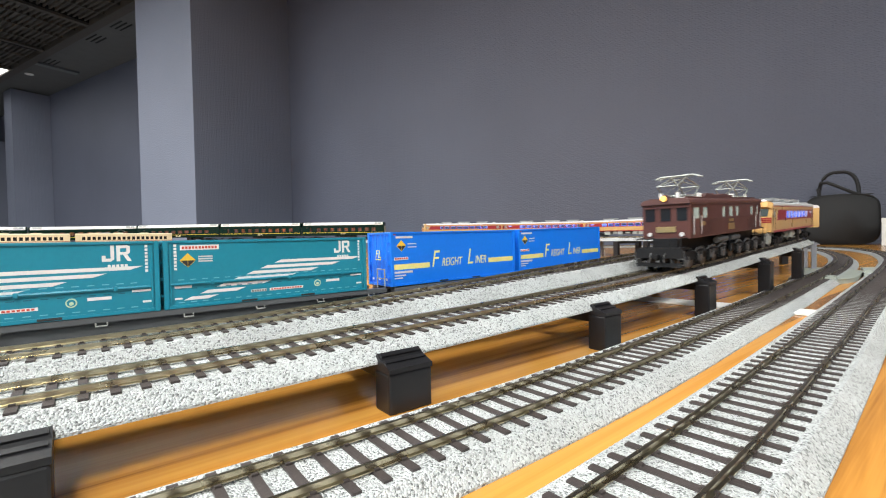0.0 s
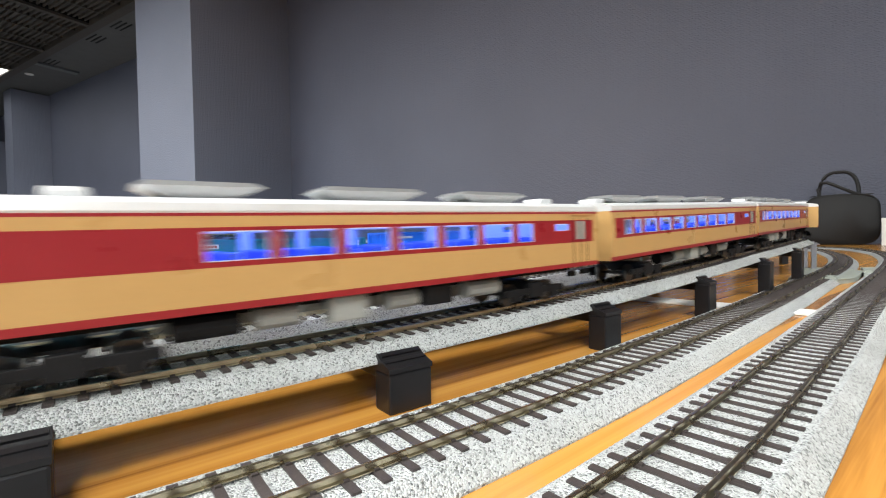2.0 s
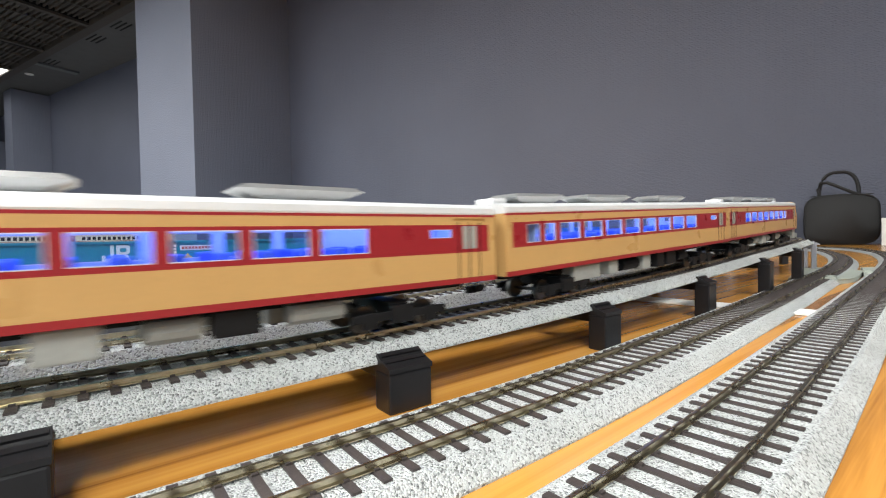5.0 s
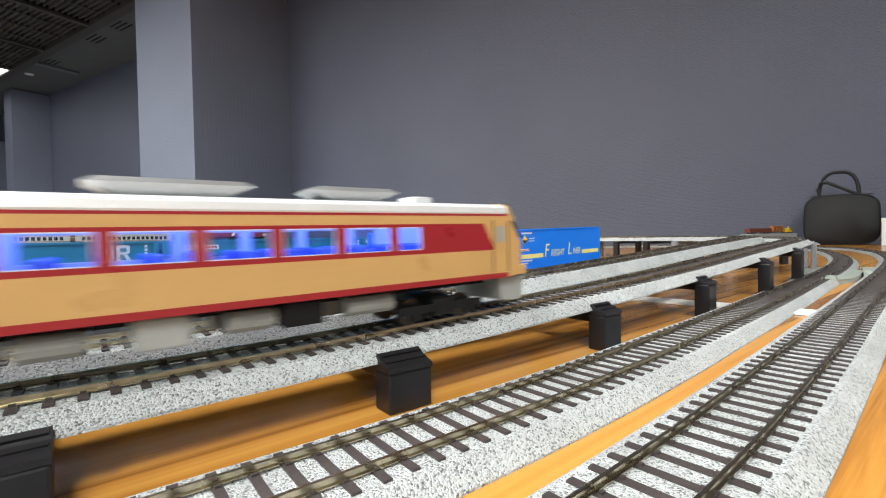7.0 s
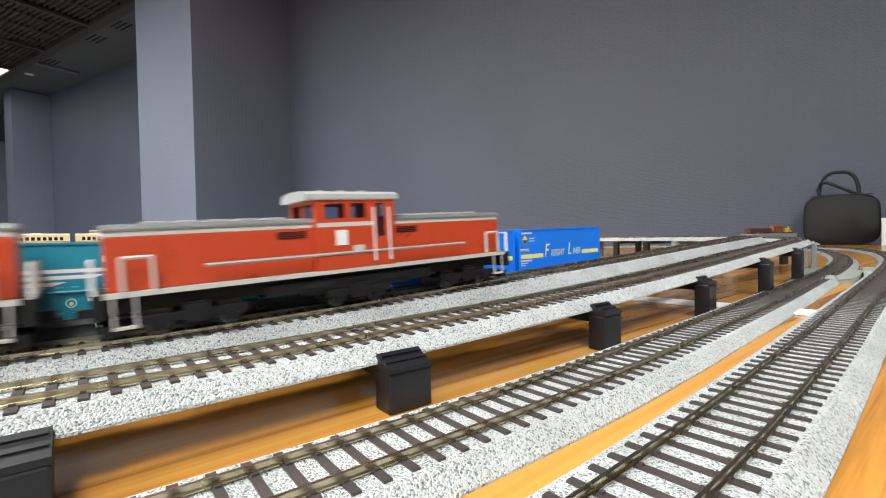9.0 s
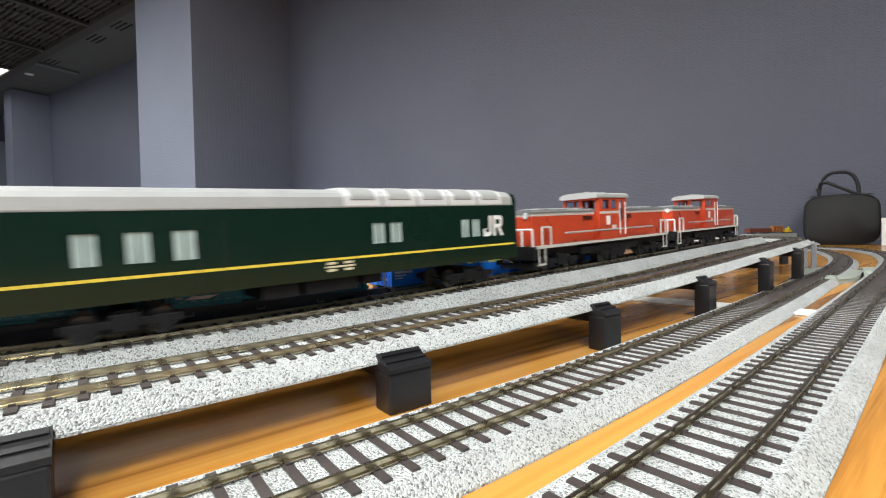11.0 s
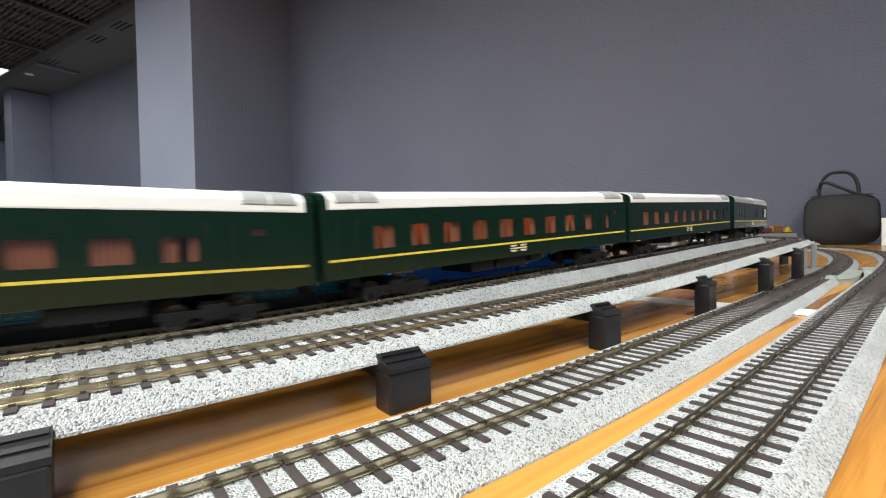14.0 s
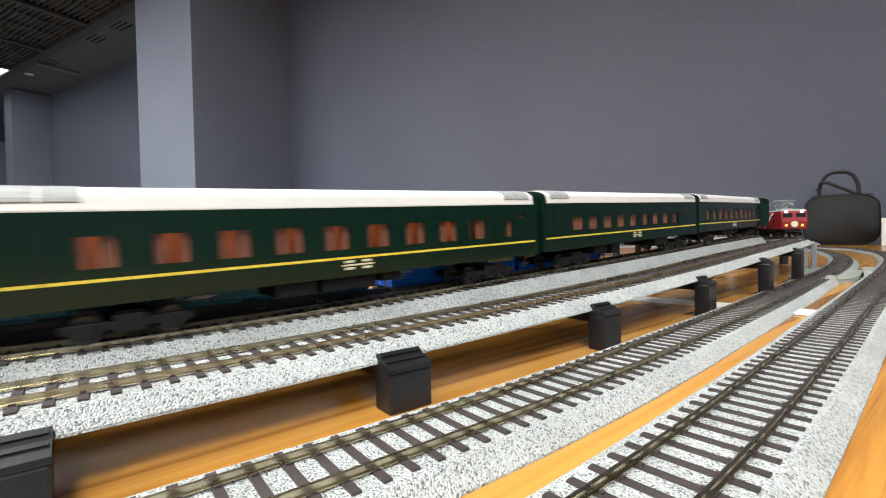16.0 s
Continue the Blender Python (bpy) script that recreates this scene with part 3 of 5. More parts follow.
def bogie(parent, x, wheel_r=5.2, base=26.0, name="bogie"):
    """Side frames, bolster and two axles."""
    g = single(name, lambda bm: (
        [box(bm, x - base / 2 - 7, x + base / 2 + 7, e * 14.5 - 0.9, e * 14.5 + 0.9, 5.0, 8.0, 0, 0.3) for e in (-1, 1)],
        [box(bm, x + k * base / 2 - 3.2, x + k * base / 2 + 3.2, e * 14.8 - 1.1, e * 14.8 + 1.1, 2.6, 8.2, 0, 0.4) for e in (-1, 1) for k in (-1, 1)],
        [box(bm, x - 5, x + 5, e * 14.9 - 1.2, e * 14.9 + 1.2, 3.5, 10, 0, 0.4) for e in (-1, 1)],
        box(bm, x - 4, x + 4, -14, 14, 6, 11)), SOOT, parent=parent)
    for k in (-1, 1):
        bm = B()
        for e in (-1, 1):
            disc(bm, (x + k * base / 2, e * 8.8, wheel_r), "y", wheel_r, 2.4, 18)
        tube(bm, [(x + k * base / 2, -9, wheel_r), (x + k * base / 2, 9, wheel_r)], 1.0)
        part("wheelset", bm, WHEEL, g)
    return g


def coupler(parent, x, sign):
    single("coupler", lambda bm: box(bm, min(x, x + sign * 5), max(x, x + sign * 5), -1.4, 1.4, 8.2, 11.2, 0, 0.3), SOOT, parent=parent)


def ac_unit(bm, x, length, z, w=9.5, h=5.6):
    """A boat-shaped roof cooler, narrower at the foot."""
    a, b = length / 2, length / 2 - 5
    lower = [(x - b + 4, -w * 0.6, z), (x + b - 4, -w * 0.6, z), (x + b - 4, w * 0.6, z), (x - b + 4, w * 0.6, z)]
    mid = [(x - a, -w, z + h * 0.72), (x + a, -w, z + h * 0.72), (x + a, w, z + h * 0.72), (x - a, w, z + h * 0.72)]
    top = [(x - a + 3, -w + 2, z + h), (x + a - 3, -w + 2, z + h), (x + a - 3, w - 2, z + h), (x - a + 3, w - 2, z + h)]
    r = [[bm.verts.new(p) for p in ring] for ring in (lower, mid, top)]
    for p, q in zip(r, r[1:]):
        for i in range(4):
            bm.faces.new((p[i], p[(i + 1) % 4], q[(i + 1) % 4], q[i]))
    bm.faces.new(r[2])
    bm.faces.new(r[0][::-1])


KIHA_ZB, KIHA_Z1, KIHA_Z2, KIHA_ZE, KIHA_TOP = 15.8, 28.4, 39.8, 43.9, 49.0


def rail_emblem(t, x, y, z, height):
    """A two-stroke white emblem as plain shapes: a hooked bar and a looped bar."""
    k = height / 9.0
    w = 1.7 * k
    bm = B()
    prism(bm, [(x, z), (x + 4.2 * k, z), (x + 5.6 * k, z + 1.2 * k), (x + 5.6 * k, z + 9 * k), (x + 3.9 * k, z + 9 * k), (x + 3.9 * k, z + w), (x + w, z + w), (x + w, z + 3.4 * k), (x, z + 3.4 * k)], "y", y - 0.06, y + 0.06)
    a = x + 6.6 * k
    prism(bm, [(a, z), (a + w, z), (a + w, z + 9 * k - w), (a + 4.6 * k, z + 9 * k - w), (a + 4.6 * k, z + 5.2 * k), (a + w + 0.01, z + 5.2 * k), (a + w + 0.01, z + 3.7 * k), (a + 4.9 * k, z + 3.7 * k),
               (a + 6.3 * k, z + 4.8 * k), (a + 6.3 * k, z + 8.2 * k), (a + 5.2 * k, z + 9 * k), (a, z + 9 * k)], "y", y - 0.06, y + 0.06)
    prism(bm, [(a + 3.0 * k, z + 3.7 * k), (a + 5.0 * k, z), (a + 7.0 * k, z), (a + 5.0 * k, z + 3.7 * k)], "y", y - 0.06, y + 0.06)
    return part("white_emblem", bm, WHITE, t, "white angular emblem")


def railcar(cab=0, variant=0):
    """A cream and crimson diesel railcar, 255 long. cab: +1 or -1 for the end with a driver's cab."""
    t = thing("diesel_railcar", "cream and crimson diesel railcar with silver roof and lit windows" if not cab else
              "cream and crimson driving railcar with slanted cab and lit headlamps", "model train car", "cream railcars")
    h = 127.5
    wins = []
    x = -92 if not cab else (-78 if cab > 0 else -60)
    n = 10 if not cab else 7 if cab > 0 else 8
    if cab < 0:
        x = -70
    for k in range(n):
        w = 16.5
        if k == 0 or (variant == 0 and k == 1 and not cab):
            w = 9.5
        wins.append((x, x + w, 30.0, 38.7))
        x += w + 3.6
    if not cab:
        # two narrow windows behind the leading end, no door there
        wins = [(105.0, 114.0, 30.0, 38.7), (93.5, 101.5, 30.0, 38.7)] + [(73.4 - 20.1 * k, 89.9 - 20.1 * k, 30.0, 38.7) for k in range(8)]
    if cab >= 0:
        wins.append((-103.5, -93.5, 34.6, 38.0))
    lo, hi = -h, h
    if cab > 0:
        hi = h - 12
    if cab < 0:
        lo = -h + 12
    b0, b1 = lo + 4, hi - 4
    if cab > 0:
        b1 = h - 40
    if cab < 0:
        b0 = -h + 31
    bands = [(KIHA_ZB, KIHA_ZB + 2.2, lo, hi, 1), (KIHA_Z1, KIHA_Z2, b0, b1, 1), (KIHA_ZE - 0.9, KIHA_ZE, lo, hi, 1)]
    for y in (-18.0, 18.0):
        bm = B()
        side_wall(bm, y, lo, hi, KIHA_ZB, KIHA_ZE, wins, bands)
        if cab:
            # slanted end of the crimson band
            e = b1 if cab > 0 else b0
            yy = y + math.copysign(0.12, y)
            y1 = y + math.copysign(0.01, y)
            single("band_end", lambda bm: prism(bm, [(e, KIHA_Z1), (e + cab * 11, KIHA_Z1), (e + cab * 5, KIHA_Z2), (e, KIHA_Z2)], "y", min(y1, yy), max(y1, yy)), RED, parent=t, label="slanted end of the crimson band")
        # folding entrance door lines and rain strips
        for e in ((-1,) if not cab else (-cab,)):
            q = e * 113
            yy = y + math.copysign(0.15, y)
            y1 = y + math.copysign(0.01, y)
            for u in (q - 5.5, q + 5.5, q):
                single("door_seam", lambda bm: box(bm, u - 0.25, u + 0.25, min(y1, yy), max(y1, yy), KIHA_ZB + 2, KIHA_Z2 + 1), SOOT, parent=t)
            single("door_window", lambda bm: [box(bm, a, b, min(y1, yy), max(y1, yy), KIHA_Z1 + 1.5, KIHA_Z2 - 0.5) for a, b in ((q - 3.6, q - 0.5), (q + 0.5, q + 3.6))], STEEL, parent=t, label="tall grey door glazing")
            yy = y + math.copysign(0.6, y)
            single("rain_strip", lambda bm: box(bm, q - 9, q + 9, min(y1, yy), max(y1, yy), KIHA_Z2 + 2.6, KIHA_Z2 + 3.2), CREAM, parent=t)
        part("side_wall", bm, [CREAM, RED, SOOT], t)
        bm = B()
        side_wall(bm, y - math.copysign(0.85, y), lo + 1, hi - 1, KIHA_ZB + 4, KIHA_ZE - 0.2, wins, [], 0.3)
        part("lining", bm, LINING, t, "pale inner wall lining")
        fr = 0.28
        ya, yb = sorted((y - math.copysign(0.45, y), y + math.copysign(0.1, y)))
        for w in wins:
            single("window_frame", lambda bm: (box(bm, w[0], w[1], ya, yb, w[2], w[2] + fr), box(bm, w[0], w[1], ya, yb, w[3] - fr, w[3]),
                                               [box(bm, u, u + fr, ya, yb, w[2] + fr, w[3] - fr) for u in (w[0], w[1] - fr)]), SILVER, parent=t)
        for w in wins:
            pane = single("pane", lambda bm: box(bm, w[0], w[1], y - math.copysign(0.6, y) - 0.1, y - math.copysign(0.6, y) + 0.1, w[2] + 0.4, w[3] - 0.4), PANE, parent=t)
            pane.visible_shadow = False
    bm = B()
    prism(bm, [(-17.0, KIHA_ZB + 0.2), (17.0, KIHA_ZB + 0.2), (17.0, KIHA_ZB + 4), (-17.0, KIHA_ZB + 4)], "x", lo + 0.6, hi - 0.6)
    part("floor_pan", bm, SOOT, t)
    bm = B()
    k = -95
    while k < 90:
        for y in (-10, 10):
            box(bm, k, k + 4, y - 5.5, y + 5.5, KIHA_ZB + 4, 32.2, 0, 0.8)
        k += 11.5
    part("seat_row", bm, SEAT, t, "blue moquette seat row")
    single("cabin_light", lambda bm: box(bm, lo + 6, hi - 22, -15, 15, KIHA_ZE - 1.2, KIHA_ZE - 0.7), COOL, parent=t)
    for x in (lo + 5, hi - 21):
        single("bulkhead", lambda bm: box(bm, x - 0.4, x + 0.4, -16.8, 16.8, KIHA_ZB + 4, KIHA_ZE - 1.3), LINING, parent=t, label="pale inner bulkhead")
    for x in (lo, hi):
        if cab and x == (hi if cab > 0 else lo):
            continue
        sgn = 1 if x > 0 else -1
        bm = B()
        box(bm, min(x, x - sgn * 0.8), max(x, x - sgn * 0.8), -17.2, 17.2, KIHA_ZB, KIHA_ZE)
        part("end_wall", bm, CREAM, t)
        bm = B()
        box(bm, min(x + sgn * 0.02, x + sgn * 3.4), max(x + sgn * 0.02, x + sgn * 3.4), -6.2, 6.2, KIHA_ZB + 1, 42, 0, 0.5)
        part("gangway", bm, SOOT, t)
    bm = B()
    prism(bm, roof_outline(18.0, KIHA_ZE, KIHA_TOP), "x", lo, hi)
    part("roof", bm, SILVER, t, smooth=False)
    for x, ln in ([(-50, 42), (30, 46), (92, 38)] if not cab else [(-64 * cab, 38), (-5 * cab, 41), (50 * cab, 33)]):
        bm = B()
        ac_unit(bm, x, ln, KIHA_TOP - 0.8)
        part("roof_cooler", bm, COOLER, t, "boat-shaped silver roof cooler")
    for x in ((118,) if not cab else (-102 * cab, 80 * cab)):
        bm = B()
        box(bm, x - 4.5, x + 4.5, -6, 6, KIHA_TOP - 1, KIHA_TOP + 2.6, 0, 1.2)
        part("roof_vent", bm, SILVER, t)
    for x in (-82, 82):
        bogie(t, x)
    # tanks, engines and boxes under the floor
    rnd = random.Random(7 + variant)
    x = -60
    while x < 58:
        w = rnd.choice((9, 13, 18, 24))
        y = -15.5
        for e in (-1, 1):
            bm = B()
            dz = rnd.uniform(8.0, 11.0)
            if rnd.random() < 0.3:
                disc(bm, (x + w / 2, e * 11, 11), "x", 3.6, w, 12)
            else:
                box(bm, x, x + w, min(e * 9, e * 16), max(e * 9, e * 16), KIHA_ZB - dz, KIHA_ZB - 0.3, 0, 0.7)
            part("underfloor_box", bm, STEEL if rnd.random() < 0.74 else SOOT, t)
        x += w + rnd.choice((2, 4, 9))
    single("underframe", lambda bm: box(bm, -118, 118, -6, 6, KIHA_ZB - 3, KIHA_ZB + 0.1), SOOT, parent=t)
    if cab:
        s = cab
        nose(t, s, h)
    for e in (-1, 1):
        coupler(t, e * 126, e)
    return t


def nose(t, s, h):
    """The cab end of a cream railcar: slanted windscreen, gangway door, lamps and apron."""
    x0, xf, xt = s * (h - 12), s * (h + 1), s * (h - 5)
    bm = B()
    side = [(x0, KIHA_ZB), (xf, KIHA_ZB + 1), (xf, 31.5), (xt, 41.0), (s * (h - 3), 43.0), (s * (h - 6), KIHA_TOP - 1.2), (x0, KIHA_TOP)]
    if s < 0:
        side = side[::-1]
    rings = []
    for y, sh in ((-18.0, 5.0), (-14.5, 1.2), (-6, 0), (6, 0), (14.5, 1.2), (18.0, 5.0)):
        ring = []
        for x, z in side:
            k = 1 if abs(x) > abs(x0) + 0.1 else 0
            zz = z - (2.6 if z > 42.5 and abs(y) > 15 else 0.3 if z > 42.5 and abs(y) > 10 else 0)
            ring.append(bm.verts.new((x - s * sh * k, y, zz)))
        rings.append(ring)
    n = len(side)
    for a, b in zip(rings, rings[1:]):
        for i in range(n):
            bm.faces.new((a[i], a[(i + 1) % n], b[(i + 1) % n], b[i]))
    bm.faces.new(rings[0])
    bm.faces.new(rings[-1][::-1])
    part("cab", bm, CREAM, t)
    for e in (-1, 1):
        bm = B()
        vs = [bm.verts.new(p) for p in ((s * (h + 0.75), e * 5.4, 33.2), (s * (h - 0.35), e * 15.4, 33.2), (s * (h - 5.4), e * 15.2, 41.0), (s * (h - 4.2), e * 5.4, 41.0))]
        bm.faces.new(vs)
        bmesh.ops.solidify(bm, geom=bm.faces[:], thickness=0.3)
        part("windscreen", bm, CAB_GLASS, t, "pale reflecting cab windscreen")
        # cab door: two seams and a small grey pane
        yy = e * 18.0
        for u in (h - 12, h - 21):
            single("door_seam", lambda bm: box(bm, min(s * u, s * (u + 0.5)), max(s * u, s * (u + 0.5)), min(yy, yy + e * 0.15), max(yy, yy + e * 0.15), 18.5, 41), SOOT, parent=t)
        single("cab_side_window", lambda bm: box(bm, min(s * (h - 19), s * (h - 14)), max(s * (h - 19), s * (h - 14)), min(yy + e * 0.02, yy + e * 0.14), max(yy + e * 0.02, yy + e * 0.14), 31.5, 38.5), STEEL, parent=t)
        for k in range(3):
            z = 26.4 + 2.0 * k
            bm = B()
            xs = [(h + 1.25, 9.6), (h + 0.05, 14.5), (h - 3.6, 18.12)]
            lo_ring = [bm.verts.new((s * a, e * b, z)) for a, b in xs]
            hi_ring = [bm.verts.new((s * a, e * b, z + 1.35)) for a, b in xs]
            lo_in = [bm.verts.new((s * (a - 0.8), e * (b - 0.6), z)) for a, b in xs]
            hi_in = [bm.verts.new((s * (a - 0.8), e * (b - 0.6), z + 1.35)) for a, b in xs]
            for i in range(2):
                for p, q in ((lo_ring, hi_ring), (hi_ring, hi_in), (hi_in, lo_in), (lo_in, lo_ring)):
                    bm.faces.new((p[i], p[i + 1], q[i + 1], q[i]))
            part("red_stripe", bm, RED, t)
        bm = B()
        disc(bm, (s * (h + 1.4), e * 8.2, 26.8), "x", 2.6, 2.2, 14)
        part("lamp_ring", bm, CREAM, t)
        bm = B()
        disc(bm, (s * (h + 2.6), e * 8.2, 26.8), "x", 2.0, 0.5, 14)
        part("headlamp", bm, LAMP_WHITE if s > 0 else LAMP_RED, t, "lit headlamp" if s > 0 else "red tail lamp")
        single("buffer_step", lambda bm: box(bm, min(s * (h - 1), s * (h + 3)), max(s * (h - 1), s * (h + 3)), min(e * 7, e * 15), max(e * 7, e * 15), 15.8, 20.4, 0, 0.8), CREAM, parent=t)
        bm = B()
        disc(bm, (s * (h - 3), e * 7.5, 47), "x", 1.5, 3, 14)
        part("roof_lamp", bm, LAMP if s > 0 else SILVER, t)
    bm = B()
    box(bm, min(xf, xf + s * 1.4), max(xf, xf + s * 1.4), -4.6, 4.6, KIHA_ZB + 1, 41, 0, 0.6)
    part("gangway_door", bm, CREAM, t)
    bm = B()
    box(bm, min(xf + s * 1.42, xf + s * 1.6), max(xf + s * 1.42, xf + s * 1.6), -3.2, 3.2, 31, 39)
    part("door_window", bm, DARK_PANE, t)
    bm = B()
    prism(bm, [(s * (h - 16), 15.5), (s * h, 15.5), (s * (h - 2), 4.5), (s * (h - 14), 5.5)], "y", -15.5, 15.5)
    part("apron", bm, STEEL, t, "grey apron plate")


def pantograph(t, x, z):
    """A raised diamond pantograph on insulators."""
    p = single("pantograph", lambda bm: ([tube(bm, [(x - 14, e * 7, z + 1.5), (x + 14, e * 7, z + 1.5)], 0.8) for e in (-1, 1)],
                                         [tube(bm, [(x + k * 10, -8, z + 1.8), (x + k * 10, 8, z + 1.8)], 0.9) for k in (-1, 1)]), PANTO, parent=t)
    for k in (-1, 1):
        for e in (-1, 1):
            single("lower_arm", lambda bm: tube(bm, [(x + k * 10, e * 7.5, z + 2), (x + k * 20, e * 7.5, z + 9)], 0.55), PANTO, parent=p)
            single("upper_arm", lambda bm: tube(bm, [(x + k * 20, e * 7.5, z + 9), (x - k * 1.5, e * 5, z + 15.6)], 0.5), PANTO, parent=p)
            single("diagonal_brace", lambda bm: tube(bm, [(x + k * 20, e * 7.5, z + 9), (x - k * 1.5, -e * 5, z + 15.6)], 0.35), PANTO, parent=p)
            single("insulator", lambda bm: disc(bm, (x + k * 10, e * 7, z + 0.2), "z", 1.6, 2.4, 10), WHITE, parent=p)
        single("knee_bar", lambda bm: tube(bm, [(x + k * 20, -7.5, z + 9), (x + k * 20, 7.5, z + 9)], 0.5), PANTO, parent=p)
        single("lower_brace", lambda bm: tube(bm, [(x + k * 10, -7.5, z + 2), (x + k * 20, 7.5, z + 9)], 0.35), PANTO, parent=p)
        single("contact_strip", lambda bm: tube(bm, [(x + k * 3.5, -16, z + 15), (x + k * 3.5, -12, z + 16.6), (x + k * 3.5, 12, z + 16.6), (x + k * 3.5, 16, z + 15)], 0.75), PANTO, parent=p)


def electric_loco():
    """A grape-brown box-cab electric locomotive, 200 long."""
    t = thing("electric_locomotive", "grape-brown box-cab electric locomotive with raised pantographs", "model locomotive")
    h, zb, ze = 84.0, 21.5, 46.0
    wins = [(x0, x1, 35, 43) for x0, x1 in ((-77.5, -72), (-61, -53), (-21, -13), (-6, 4.5), (12.5, 20.5), (52, 61.5), (68, 79))]
    for y in (-17.2, 17.2):
        bm = B()
        side_wall(bm, y, -h, h, zb, ze, wins, [])
        e = math.copysign(1, y)
        part("side_wall", bm, BROWN, t)
        single("sill_strip", lambda bm: box(bm, -h, h, min(y + e * 0.01, y + e * 0.3), max(y + e * 0.01, y + e * 0.3), zb, zb + 0.8), BROWN, parent=t)
        for a, b in ((-66, -44), (44, 66)):
            for k in range(9):
                z = 23 + k * 1.1
                single("louvre", lambda bm: box(bm, a, b, min(y + e * 0.01, y + e * 0.4), max(y + e * 0.01, y + e * 0.4), z, z + 0.55), BROWN, parent=t)
        # opaque panes with the bright see-through look painted into their colour
        for w in wins:
            pane = single("pane", lambda bm: box(bm, w[0], w[1], y - e * 0.6 - 0.1, y - e * 0.6 + 0.1, w[2], w[3]), PALE_PANE, parent=t)
        single("gutter", lambda bm: box(bm, -h - 1, h + 1, min(y + e * 0.02, y + e * 0.9), max(y + e * 0.02, y + e * 0.9), ze - 0.9, ze - 0.1, 0, 0.15), BROWN_ROOF, parent=t, label="brown rain gutter")
        single("cab_plate", lambda bm: box(bm, 58, 66.5, min(y + e * 0.02, y + e * 0.5), max(y + e * 0.02, y + e * 0.5), 29.6, 32.6, 0, 0.2), GOLD, parent=t)
        single("cab_plate", lambda bm: box(bm, -5, 5, min(y + e * 0.02, y + e * 0.5), max(y + e * 0.02, y + e * 0.5), 30.8, 33.0, 0, 0.2), GOLD, parent=t)
        for u in (80.5, 66.4, -66, -79.5):
            single("grab_rail", lambda bm: tube(bm, [(u, y + e * 0.7, 24), (u, y + e * 0.7, 37)], 0.3), SILVER, parent=t)
        for u in (-74, 74):
            single("door_seam", lambda bm: [box(bm, u + k - 0.2, u + k + 0.2, min(y + e * 0.01, y + e * 0.15), max(y + e * 0.01, y + e * 0.15), 23, 44) for k in (-6.5, 6.5)], SOOT, parent=t)
        for u in (-50, -26, 26, 50):
            single("panel_frame", lambda bm: [tube(bm, [(u - 10, y + e * 0.2, z), (u + 10, y + e * 0.2, z)], 0.25) for z in (22.6, 33.8)], BROWN_ROOF, parent=t)
        for u in (-14, 16):
            single("air_tank", lambda bm: tube(bm, [(u - 11, e * 14.2, 17.4), (u + 11, e * 14.2, 17.4)], 2.6, 10), STEEL_DARK, parent=t, label="dark grey air tank")
        single("number_plate", lambda bm: box(bm, -7, 7, min(y + e * 0.15, y + e * 0.6), max(y + e * 0.15, y + e * 0.6), 24.5, 29.5, 0, 0.2), GOLD, parent=t)
    for s in (-1, 1):
        bm = B()
        x = s * h
        box(bm, min(x, x + s * 1), max(x, x + s * 1), -17.2, 17.2, zb, ze + 0.5)
        part("end_wall", bm, BROWN, t)
        for y in (-11.5, 0, 11.5):
            single("cab_window", lambda bm: (box(bm, min(x + s * 1.02, x + s * 1.3), max(x + s * 1.02, x + s * 1.3), y - 3.6, y + 3.6, 34, 43, 0),
                                             box(bm, min(x + s * 1.02, x + s * 2.2), max(x + s * 1.02, x + s * 2.2), y - 4.4, y + 4.4, 43.2, 44.2, 1)), [DARK_PANE, BROWN], parent=t)
        single("end_plate", lambda bm: box(bm, min(x + s, x + s * 1.6), max(x + s, x + s * 1.6), -7, 7, 26, 30), GOLD, parent=t)
        single("headlamp_shell", lambda bm: disc(bm, (x + s * 1, 0, 50.0), "x", 2.5, 5.5, 16), BROWN, parent=t)
        single("headlamp", lambda bm: disc(bm, (x + s * 4.2, 0, 50.0), "x", 2.0, 0.9, 16), LAMP if s > 0 else DARK_PANE, parent=t, label="lit amber headlamp" if s > 0 else "unlit headlamp")
        # running board, buffer beam, steps and rails
        single("buffer_beam", lambda bm: (box(bm, min(x + s * 13, x + s * 15), max(x + s * 13, x + s * 15), -16.5, 16.5, 8.5, 14.5, 0, 0.3),
                                          box(bm, min(x, x + s * 15), max(x, x + s * 15), -15.5, 15.5, 14, 15.6),
                                          [tube(bm, [(x + s * 14.5, y, 14.5), (x + s * 14.5, y, 22), (x + s * 3, y, 22)], 0.45) for y in (-15.5, -8, 8, 15.5)],
                                          tube(bm, [(x + s * 14.5, -15.5, 22), (x + s * 14.5, 15.5, 22)], 0.4),
                                          box(bm, min(x + s * 10, x + s * 15), max(x + s * 10, x + s * 15), -16, 16, 2.6, 5.2)), SOOT, parent=t)
        for y in (-11.5, 11.5):
            single("marker_lamp", lambda bm: disc(bm, (x + s * 1.8, y, 24.5), "x", 1.5, 2.0, 12), SILVER, parent=t)
            single("step_ladder", lambda bm: ([tube(bm, [(x + s * 14, y * 1.35 + q, 3.5), (x + s * 14, y * 1.35 + q, 14)], 0.35) for q in (-2, 2)], [box(bm, min(x + s * 13, x + s * 15), max(x + s * 13, x + s * 15), y * 1.35 - 2, y * 1.35 + 2, z, z + 0.6) for z in (4, 8)]), STEEL_DARK, parent=t)
